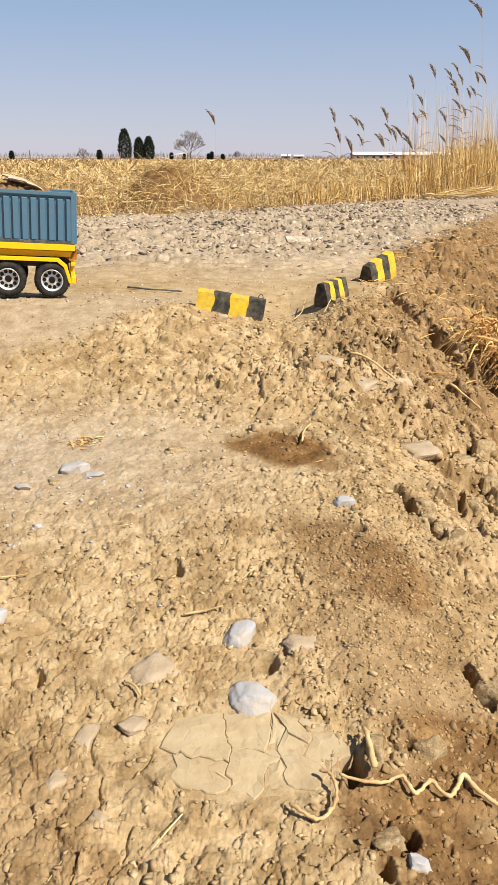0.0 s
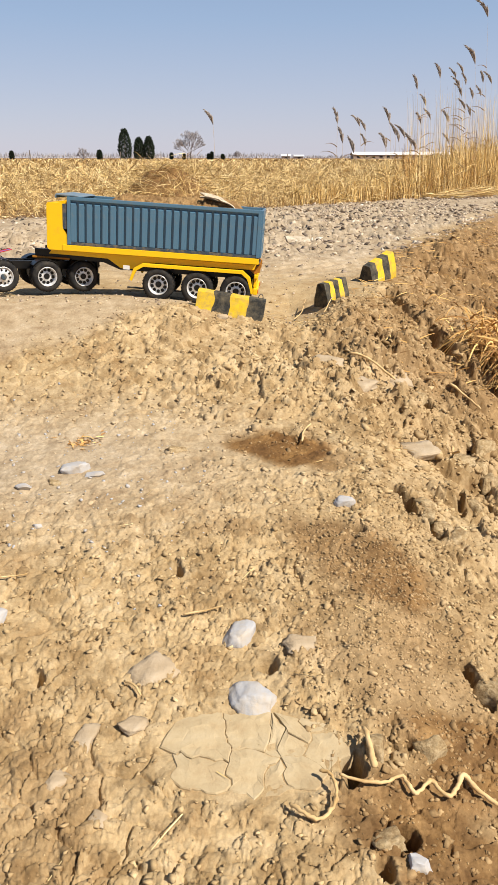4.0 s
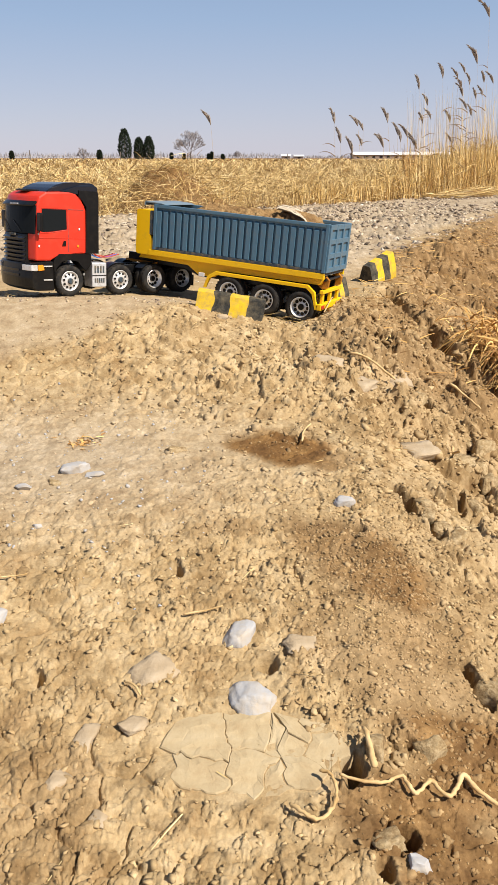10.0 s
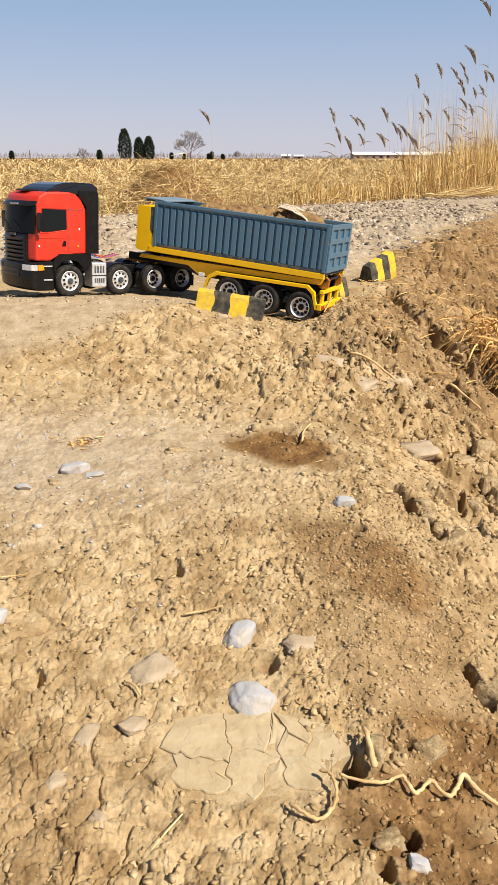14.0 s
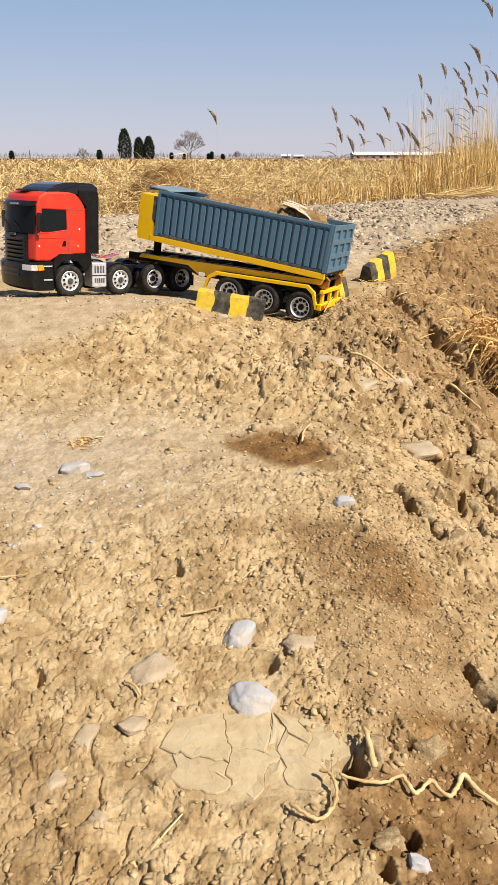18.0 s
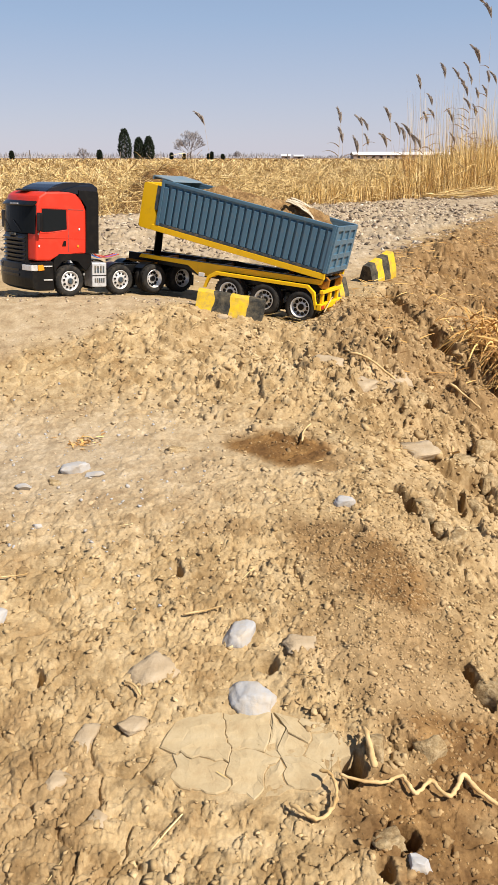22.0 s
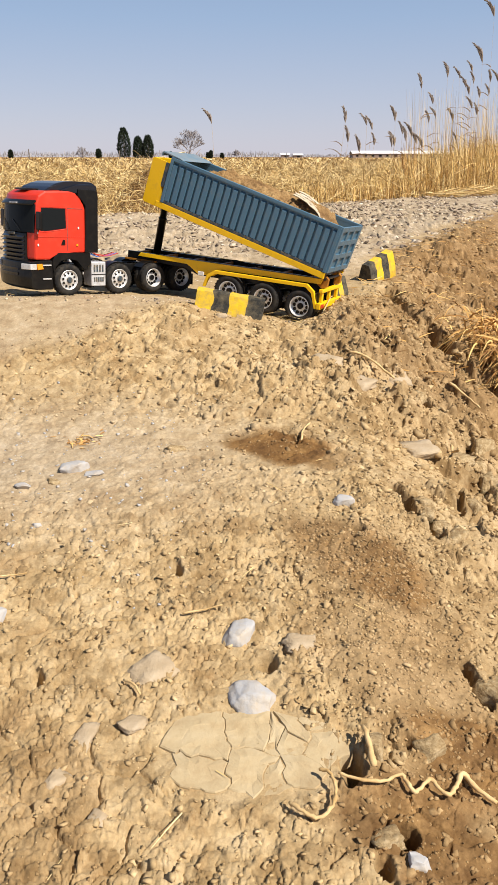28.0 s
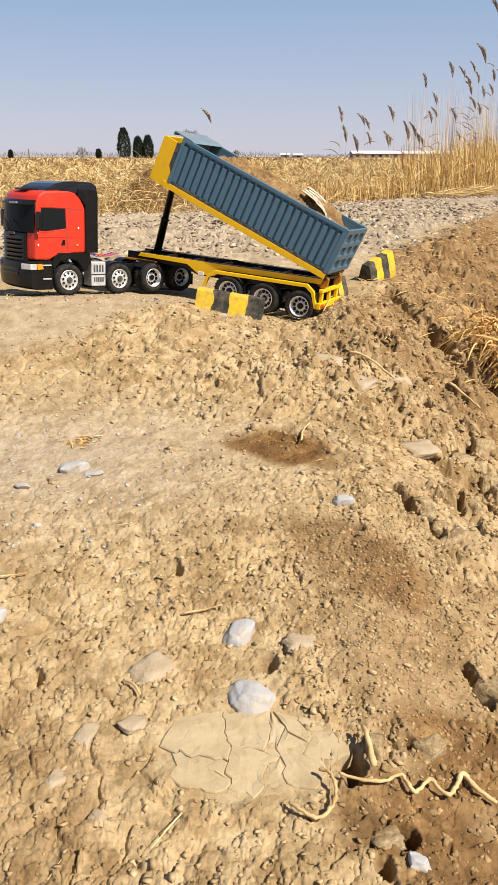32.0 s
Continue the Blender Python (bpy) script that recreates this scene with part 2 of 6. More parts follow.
def lathe(profile, steps=28, axis="y", bm=None, caps=True):
    """Rings of (radius, distance along the axis), closed at both ends unless caps is off."""
    bm = bm or bmesh.new()
    rings = []
    for r, d in profile:
        ring = []
        for i in range(steps):
            a = 2 * math.pi * i / steps
            c, s = r * math.cos(a), r * math.sin(a)
            ring.append(bm.verts.new({"y": (c, d, s), "z": (c, s, d), "x": (d, c, s)}[axis]))
        rings.append(ring)
    for p, q in zip(rings, rings[1:]):
        for i in range(steps):
            bm.faces.new([p[i], p[(i + 1) % steps], q[(i + 1) % steps], q[i]])
    if caps:
        bm.faces.new(rings[0][::-1])
        bm.faces.new(rings[-1])
    return bm


def tube(points, radii, steps=7, bm=None):
    """A closed tube along points, with a radius at each."""
    bm = bm or bmesh.new()
    pts = [Vector(p) for p in points]
    rings = []
    for i, p in enumerate(pts):
        d = (pts[min(i + 1, len(pts) - 1)] - pts[max(i - 1, 0)]).normalized()
        s = d.cross(Vector((0.13, 0.21, 0.97)) if abs(d.z) < 0.9 else Vector((1, 0, 0))).normalized()
        u = s.cross(d)
        r = float(radii[i] if hasattr(radii, "__len__") else radii)
        rings.append([bm.verts.new(p + r * (math.cos(2 * math.pi * k / steps) * s + math.sin(2 * math.pi * k / steps) * u)) for k in range(steps)])
    for a, b in zip(rings, rings[1:]):
        for k in range(steps):
            bm.faces.new([a[k], a[(k + 1) % steps], b[(k + 1) % steps], b[k]])
    bm.faces.new(rings[0][::-1])
    bm.faces.new(rings[-1])
    return bm


def from_arrays(name, verts, faces, material, smooth=False):
    """One mesh out of an n x 3 array of places and an m x k array of corners."""
    me = bpy.data.meshes.new(name)
    k = faces.shape[1]
    me.vertices.add(len(verts))
    me.vertices.foreach_set("co", np.ascontiguousarray(verts, dtype=np.float32).ravel())
    me.loops.add(faces.size)
    me.loops.foreach_set("vertex_index", np.ascontiguousarray(faces, dtype=np.int32).ravel())
    me.polygons.add(len(faces))
    me.polygons.foreach_set("loop_start", np.arange(0, faces.size, k, dtype=np.int32))
    me.polygons.foreach_set("loop_total", np.full(len(faces), k, dtype=np.int32))
    if smooth:
        me.polygons.foreach_set("use_smooth", np.ones(len(faces), dtype=bool))
    me.update(calc_edges=True)
    me.materials.append(material.m)
    return new(name, me)


# ------------------------------------------------------------------ the lie of the land
def hash2(ix, iy, seed):
    v = np.sin(ix * 127.1 + iy * 311.7 + seed * 74.7) * 43758.5453
    return v - np.floor(v)


def value_noise(x, y, seed=0):
    ix, iy = np.floor(x), np.floor(y)
    fx, fy = x - ix, y - iy
    fx, fy = fx * fx * (3 - 2 * fx), fy * fy * (3 - 2 * fy)
    a, b = hash2(ix, iy, seed), hash2(ix + 1, iy, seed)
    c, d = hash2(ix, iy + 1, seed), hash2(ix + 1, iy + 1, seed)
    return (a * (1 - fx) + b * fx) * (1 - fy) + (c * (1 - fx) + d * fx) * fy


def fbm(x, y, octaves=4, seed=0, gain=0.5):
    total, amp, norm = 0.0, 1.0, 0.0
    for o in range(octaves):
        total = total + amp * value_noise(x * 2 ** o, y * 2 ** o, seed + o)
        norm, amp = norm + amp, amp * gain
    return total / norm


def plates(x, y, size, seed=0, share_of=0.6, slope=1.1, gap=0.16):
    """Angular broken pieces with tilted tops and steep sides: their height, and a random tone for each."""
    gx, gy = x / size, y / size
    ix, iy = np.floor(gx), np.floor(gy)
    f1, f2 = np.full_like(gx, 9.0), np.full_like(gx, 9.0)
    h, tone = np.zeros_like(gx), np.full_like(gx, 0.5)
    for dx in (-1, 0, 1):
        for dy in (-1, 0, 1):
            cx, cy = ix + dx, iy + dy
            ra, rb, rc = hash2(cx, cy, seed), hash2(cx, cy, seed + 3), hash2(cx, cy, seed + 5)
            ux, uy = gx - cx - ra, gy - cy - rb
            d = ux * ux + uy * uy
            top = np.where(rc < share_of, 0.35 + 0.65 * (rc / share_of) + slope * ((ra * 7.3) % 1.0 - 0.5) * ux + slope * ((rb * 5.9) % 1.0 - 0.5) * uy, 0.0)
            closer = d < f1
            f2 = np.where(closer, f1, np.minimum(f2, d))
            h = np.where(closer, top, h)
            tone = np.where(closer, (rc * 13.7) % 1.0, tone)
            f1 = np.where(closer, d, f1)
    return np.maximum(h, 0) * step(0.02, gap, np.sqrt(f2) - np.sqrt(f1)), tone


def clods(x, y, size, seed=0, share_of=0.6):
    """Angular lumps with tilted tops and cracks between them."""
    wx, wy = x + size * 0.35 * (value_noise(x / size * 1.3, y / size * 1.3, seed + 40) - 0.5), y + size * 0.35 * (value_noise(x / size * 1.3, y / size * 1.3, seed + 41) - 0.5)
    gx, gy = wx / size, wy / size
    ix, iy = np.floor(gx), np.floor(gy)
    f1, f2 = np.full_like(gx, 9.0), np.full_like(gx, 9.0)
    h = np.zeros_like(gx)
    for dx in (-1, 0, 1):
        for dy in (-1, 0, 1):
            cx, cy = ix + dx, iy + dy
            ux, uy = gx - cx - hash2(cx, cy, seed), gy - cy - hash2(cx, cy, seed + 3)
            d = np.hypot(ux, uy)
            a = 0.25 + 0.75 * hash2(cx, cy, seed + 5)
            top = a * (1 - 0.25 * d * d) + 0.9 * (hash2(cx, cy, seed + 7) - 0.5) * ux + 0.9 * (hash2(cx, cy, seed + 9) - 0.5) * uy
            top = np.where(hash2(cx, cy, seed + 11) < share_of, top, 0.0)
            closer = d < f1
            f2 = np.where(closer, f1, np.minimum(f2, d))
            h = np.where(closer, top, h)
            f1 = np.where(closer, d, f1)
    return np.maximum(h, 0) * step(0.01, 0.13, f2 - f1)


def cracks(x, y, size, seed=0):
    """One along the borders of uneven cells, nought within them."""
    wx = x + size * 0.7 * (fbm(x / size * 1.6, y / size * 1.6, 3, seed + 40) - 0.5)
    wy = y + size * 0.7 * (fbm(x / size * 1.6, y / size * 1.6, 3, seed + 44) - 0.5)
    gx, gy = wx / size, wy / size
    ix, iy = np.floor(gx), np.floor(gy)
    f1, f2 = np.full_like(gx, 9.0), np.full_like(gx, 9.0)
    for dx in (-1, 0, 1):
        for dy in (-1, 0, 1):
            cx, cy = ix + dx, iy + dy
            d = np.hypot(gx - cx - hash2(cx, cy, seed), gy - cy - hash2(cx, cy, seed + 3))
            f2 = np.where(d < f1, f1, np.minimum(f2, d))
            f1 = np.minimum(f1, d)
    return 1 - step(0.01, 0.1, f2 - f1)


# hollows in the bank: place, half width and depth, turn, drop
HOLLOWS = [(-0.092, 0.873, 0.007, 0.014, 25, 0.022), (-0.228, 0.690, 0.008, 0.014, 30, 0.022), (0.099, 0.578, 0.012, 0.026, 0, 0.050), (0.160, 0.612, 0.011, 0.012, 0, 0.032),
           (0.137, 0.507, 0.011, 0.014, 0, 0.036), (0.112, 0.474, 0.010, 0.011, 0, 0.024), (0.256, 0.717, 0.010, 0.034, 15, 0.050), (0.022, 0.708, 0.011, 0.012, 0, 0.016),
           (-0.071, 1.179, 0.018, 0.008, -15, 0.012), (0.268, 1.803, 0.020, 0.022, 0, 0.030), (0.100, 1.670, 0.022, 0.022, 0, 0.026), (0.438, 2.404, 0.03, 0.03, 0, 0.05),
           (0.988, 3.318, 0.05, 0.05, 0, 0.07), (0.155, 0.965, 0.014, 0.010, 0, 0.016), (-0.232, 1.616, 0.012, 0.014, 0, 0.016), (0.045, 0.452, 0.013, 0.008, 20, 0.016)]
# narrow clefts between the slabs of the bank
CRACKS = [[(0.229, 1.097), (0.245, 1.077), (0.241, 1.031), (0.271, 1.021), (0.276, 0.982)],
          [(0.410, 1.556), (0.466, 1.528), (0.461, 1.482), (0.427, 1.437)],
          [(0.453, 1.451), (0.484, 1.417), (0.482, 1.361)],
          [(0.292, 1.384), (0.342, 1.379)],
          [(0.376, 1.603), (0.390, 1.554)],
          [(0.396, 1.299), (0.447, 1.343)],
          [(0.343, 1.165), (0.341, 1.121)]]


def beside(x, y, line):
    """The distance to a broken line."""
    best = np.full_like(x, 9.0)
    for (ax, ay), (bx, by) in zip(line, line[1:]):
        k = np.clip(((x - ax) * (bx - ax) + (y - ay) * (by - ay)) / ((bx - ax) ** 2 + (by - ay) ** 2), 0, 1)
        best = np.minimum(best, np.hypot(x - ax - k * (bx - ax), y - ay - k * (by - ay)))
    return best


def step(lo, hi, v):
    s = np.clip((v - lo) / (hi - lo), 0, 1)
    return s * s * (3 - 2 * s)


def bank(x, y):
    """Metres past the edge of the pit (negative on the road's side)."""
    edge = [(0.10, -40.0), (0.09, 0.45), (0.13, 0.75), (0.17, 1.0), (0.18, 1.3), (0.13, 1.6), (0.16, 1.86),
            (0.25, 2.06), (0.345, 2.26), (0.475, 2.60), (0.61, 3.05), (0.86, 3.6), (1.35, 4.6), (1.68, 5.3), (4.5, 11.0), (9.0, 15.0), (60.0, 40.0)]
    best, sign = np.full_like(x, 1e9), np.ones_like(x)
    for (ax, ay), (bx, by) in zip(edge, edge[1:]):
        dx, dy = bx - ax, by - ay
        k = np.clip(((x - ax) * dx + (y - ay) * dy) / (dx * dx + dy * dy), 0, 1)
        d = np.hypot(x - ax - k * dx, y - ay - k * dy)
        side = np.where(dy * (x - ax) - dx * (y - ay) >= 0, 1.0, -1.0)
        near = d < best
        best, sign = np.where(near, d, best), np.where(near, side, sign)
    return best * sign


def spot(x, y, cx, cy, rx, ry, turn=0.0):
    c, s = math.cos(radians(turn)), math.sin(radians(turn))
    u, v = ((x - cx) * c + (y - cy) * s) / rx, ((y - cy) * c - (x - cx) * s) / ry
    return np.hypot(u, v)


def land(x, y, detail=True, tones=False):
    """Height of the ground, its share of damp and painted shade, and its gravel share."""
    x, y = np.asarray(x, dtype=float), np.asarray(y, dtype=float)
    z = np.interp(y, [-3, 0.2, 0.46, 0.66, 1.02, 1.25, 1.42, 1.62, 1.78, 1.87, 2.1, 2.3, 2.6, 4.0, 5.0],
                  [-0.18, -0.165, -0.156, -0.133, -0.08, -0.063, -0.045, 0.02, 0.066, 0.078, 0.050, 0.025, 0.02, 0.03, 0.03])
    near = step(1.45, 1.7, y) * (1 - step(2.15, 2.5, y))
    z = z - near * np.interp(x, [-0.35, -0.18, -0.06, 0.12, 0.19, 0.25], [0, 0.012, 0.034, 0.068, 0.05, 0.012])
    wob = 0.05 * (fbm(x * 5, y * 5, 3, 21) - 0.5) + 0.025 * (fbm(x * 19, y * 19, 2, 23) - 0.5)
    s = bank(x, y) + wob
    sp = np.maximum(s, 0)
    fall = (0.62 - 0.27 * (1 - step(0.9, 1.4, y))) * sp * sp / (sp + 0.06)
    fall = 0.75 * (1 - np.exp(-fall / 0.75))
    z = z - fall
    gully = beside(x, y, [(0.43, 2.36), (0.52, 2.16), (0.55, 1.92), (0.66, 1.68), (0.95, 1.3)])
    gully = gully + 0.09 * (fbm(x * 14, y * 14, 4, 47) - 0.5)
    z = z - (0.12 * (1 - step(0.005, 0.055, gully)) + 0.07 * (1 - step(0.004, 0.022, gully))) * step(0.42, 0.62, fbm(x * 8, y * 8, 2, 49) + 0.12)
    pit = step(-0.03, 0.06, s)
    mound = np.clip(1.0 - spot(x, y, -0.62, 6.1, 0.62, 0.5), 0, 1)
    z = z + 0.30 * mound * mound * (3 - 2 * mound) * (0.8 + 0.4 * fbm(x * 4, y * 4, 3, 71))
    field = step(-0.2, 0.3, y - np.interp(x, [-8, -1.2, -0.14, 0.8, 2.95, 8, 30], [3.6, 5.2, 5.8, 6.9, 9.0, 12.5, 26]))
    dust = np.clip(1.25 - spot(x, y, -0.36, 1.18, 0.42, 0.26), 0, 1)
    road = step(1.82, 2.0, y) * (1 - pit)
    far = step(3.2, 6.0, y)
    rough = np.clip(1.0 - 0.72 * dust - 0.15 * step(0.25, 0.5, -x) * step(1.4, 1.6, y), 0, 1) * (1 - 0.88 * road)
    rough = rough * (0.12 + 0.88 * step(0.9, 1.15, spot(x, y, 0.0, 0.592, 0.088, 0.058)))
    rubble = spot(x, y, 0.08, 1.58, 0.34, 0.26)
    swept = step(0.0, 0.14, y - 1.5 - 1.03 * (x + 0.51) + 0.25 * (fbm(x * 8, y * 8, 3, 83) - 0.5)) * (1 - step(2.0, 2.2, y))
    rough = rough * (1 - 0.82 * swept)
    for cx, cy, rx, ry, turn in ((0.155, 0.90, 0.14, 0.075, -40), (0.175, 0.73, 0.10, 0.09, -50), (0.05, 1.2, 0.13, 0.06, -25)):
        rough = rough * (0.45 + 0.55 * step(0.75, 1.15, spot(x, y, cx, cy, rx, ry, turn)))
    rough = rough * (0.62 + 0.3 * np.clip(1.3 - rubble, 0, 1) + 0.35 * pit * step(0.9, 1.3, y))
    side = s + 0.17 * step(2.3, 3.2, y)
    damp = (0.42 + 0.16 * step(2.3, 3.2, y)) * step(-0.03, 0.12, side + 0.12 * (fbm(x * 9, y * 9, 3, 5) - 0.5)) * step(1.45, 1.9, y + 0.9 * (x - 0.3))
    for cx, cy, rx, ry, turn in ((0.068, 1.215, 0.105, 0.06, -25), (0.15, 0.90, 0.12, 0.07, -40), (0.16, 0.73, 0.13, 0.09, -50), (0.25, 0.6, 0.10, 0.08, 0), (0.2, 0.48, 0.08, 0.05, 20), (0.14, 0.525, 0.07, 0.05, 0), (-0.2, 0.51, 0.06, 0.08, 0)):
        damp = np.maximum(damp, np.clip((2.2 if cy > 1.1 else 1.6) * (1.2 - spot(x, y, cx, cy, rx, ry, turn) - 0.7 * (fbm(x * 22, y * 22, 3, 9) - 0.5)), 0, 1.0 if cy > 1.1 else 0.25 if cx < 0 else 0.75 if cy < 0.65 else 0.72 if cy > 0.8 else 0.3))
    damp = np.clip(damp + 0.16 * pit + 0.3 * (fbm(x * 7, y * 7, 4, 31) - 0.52), 0, 1)
    gravel = np.clip(road * step(2.3, 3.2, y + 0.5 * (fbm(x * 2, y * 2, 3, 41) - 0.5)) + 0.85 * dust + 0.6 * swept, 0, 1) * (1 - 0.9 * step(-0.05, 0.05, side))
    # shade beneath the field's reeds, put into the colour as wet-soil brown
    damp = np.maximum(damp, 0.9 * field)
    gravel = gravel * (1 - field) * (1 - step(0.25, 0.6, damp))
    tone = np.full_like(x, 0.5)
    if detail:
        close = 1 - step(3.0, 7.0, np.hypot(x, y))
        r = rough * close
        patchy = step(0.42, 0.62, fbm(x * 6, y * 6, 3, 61))
        packed = step(0.36, 0.56, fbm(x * 10, y * 10, 3, 62))
        right = step(0.0, 0.12, side - 0.05) * step(0.85, 1.15, y)
        rubbly = np.clip(1.5 - rubble, 0, 1)
        ragged = fbm(x * 60, y * 60, 3, 69) - 0.5
        wx, wy = x + 0.009 * ragged + 0.003 * (fbm(x * 210, y * 210, 2, 75) - 0.5), y + 0.009 * (fbm(x * 60, y * 60, 3, 73) - 0.5) + 0.003 * (fbm(x * 210, y * 210, 2, 76) - 0.5)
        h1, t1 = plates(wx, wy, 0.046, 1, 0.45, 0.9, 0.07)
        h2, t2 = plates(wx, wy, 0.0225, 2, 0.62, 1.0, 0.09)
        h3, t3 = plates(wx, wy, 0.0125, 4, 0.72, 1.1, 0.12)
        h4, t4 = plates(wx, wy, 0.0072, 19, 0.7)
        lively = 0.45 + 0.55 * rubbly
        slab = 1 - step(0.7, 1.1, spot(x, y, 0.298, 1.235, 0.055, 0.075, 10) + 0.5 * ragged)
        r, right = r * (1 - 0.85 * slab), right * (1 - 0.9 * slab)
        z = z + r * (lively * ((0.0005 + 0.010 * patchy) * h1 + (0.0016 + 0.0098 * packed) * h2) + (0.0018 + 0.0052 * packed) * h3 + (0.0010 + 0.0020 * packed) * h4 + 0.010 * (fbm(x * 9, y * 9, 4, 6) - 0.5))
        z = z + close * 0.0016 * (fbm(x * 170, y * 170, 3, 27) - 0.5)
        split = step(0.47, 0.56, fbm(x * 8, y * 8, 3, 63))
        z = z - np.minimum(r, 1) * (0.009 * split * cracks(x, y, 0.052, 71) + 0.006 * (1 - 0.6 * split) * step(0.4, 0.6, fbm(x * 15, y * 15, 2, 65)) * cracks(x, y, 0.021, 74))
        h5, t5 = plates(wx + 0.02 * ragged, wy, 0.105, 8, 0.55, 1.3, 0.3)
        h6, t6 = plates(wx, wy, 0.05, 12, 0.6, 1.2)
        z = z + close * right * (0.030 * h5 + 0.017 * h6 - 0.012)
        h7, t7 = plates(wx + 0.01 * ragged, wy, 0.07, 16, 0.5, 1.2, 0.15)
        z = z + close * rubbly * 0.015 * h7
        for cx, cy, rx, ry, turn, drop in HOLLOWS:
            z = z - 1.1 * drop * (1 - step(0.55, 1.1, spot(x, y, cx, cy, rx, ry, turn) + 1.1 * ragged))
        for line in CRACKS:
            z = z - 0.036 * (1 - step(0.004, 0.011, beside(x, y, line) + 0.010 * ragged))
        # the track: trodden chips and wheel ruts that bend round the pit
        h8, t8 = plates(x + 0.05 * ragged, y, 0.075, 33, 0.5)
        h9, t9 = plates(x, y, 0.034, 35, 0.5)
        worn = step(2.3, 3.0, y) * (1 - step(-0.05, 0.05, side)) * (1 - field)
        band = y - 2.75 - 0.95 * np.maximum(x - 0.1, 0)
        rut = np.exp(-(band / 0.45) ** 2)
        z = z + worn * ((1 - 0.75 * rut) * (0.020 * h8 + 0.009 * h9) + 0.02 * (fbm(x * 3, y * 3, 3, 37) - 0.5) + 0.005 * rut * np.sin(band * 70 + 3 * fbm(x * 4, y * 4, 2, 39)))
        z = z + close * (0.004 * (fbm(x * 30, y * 30, 3, 14) - 0.5)) + 0.02 * far * (fbm(x * 0.6, y * 0.6, 3, 17) - 0.5)
        tone = 0.5 + np.clip(r, 0, 1) * (0.8 * (t2 - 0.5) + 0.6 * (t3 - 0.5) + 0.5 * patchy * (t1 - 0.5)) + 0.5 * worn * (t8 - 0.5)
        tone = tone + 0.5 * right * (t5 - 0.5) + 0.45 * slab
    if tones:
        return z, damp, gravel, tone
    return z, damp, gravel


def height(x, y):
    return float(land(np.array([x]), np.array([y]))[0][0])


def spaced(lo, hi, gap, growth, down, up):
    """Values from lo to hi by the gap at each, then ever wider apart to both far ends."""
    mid = [lo]
    while mid[-1] < hi:
        mid.append(mid[-1] + gap(mid[-1]))
    above, below = [mid[-1]], [mid[0]]
    d = gap(hi)
    while above[-1] < up:
        d *= growth[1]
        above.append(above[-1] + d)
    d = gap(lo)
    while below[-1] > down:
        d *= growth[0]
        below.append(below[-1] - d)
    return np.array(below[:0:-1] + mid + above[1:])


def build_ground():
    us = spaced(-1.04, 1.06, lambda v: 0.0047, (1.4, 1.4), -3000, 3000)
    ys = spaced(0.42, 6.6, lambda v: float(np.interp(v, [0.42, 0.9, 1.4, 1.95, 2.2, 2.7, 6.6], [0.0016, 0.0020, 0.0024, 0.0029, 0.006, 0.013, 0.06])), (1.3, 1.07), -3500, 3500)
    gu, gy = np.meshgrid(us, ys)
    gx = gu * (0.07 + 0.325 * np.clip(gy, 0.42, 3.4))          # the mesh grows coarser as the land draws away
    fx, fy, fu = gx.ravel(), gy.ravel(), gu.ravel()
    z, damp, gravel = land(fx, fy, False)
    tone = np.full_like(z, 0.5)
    fine = (np.abs(fu) < 1.3 + 0.9 * step(2.0, 5.0, fy)) & (fy > 0.4) & (fy < 9)
    z[fine], _, _, tone[fine] = land(fx[fine], fy[fine], True, True)
    n, m = gx.shape
    i = np.arange(n * m).reshape(n, m)
    faces = np.stack([i[:-1, :-1], i[:-1, 1:], i[1:, 1:], i[1:, :-1]], -1).reshape(-1, 4)
    ob = from_arrays("ground", np.stack([fx, fy, z], -1), faces, m_ground, False)
    for name, v in (("damp", damp), ("gravel", gravel), ("tone", tone)):
        a = ob.data.attributes.new(name, "FLOAT", "POINT")
        a.data.foreach_set("value", v.astype(np.float32))
    return tagged(ob, "dry tan clay bank with damp brown patches and a gravel track", "ground", kind="structure")


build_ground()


# ------------------------------------------------------------------ model lorry: shared parts
def empty(name, parent=None, m=None):
    ob = new(name)
    ob.empty_display_size = 0.02
    ob.parent = parent
    if m is not None:
        ob.matrix_basis = m
    return ob


wheel_meshes = {}


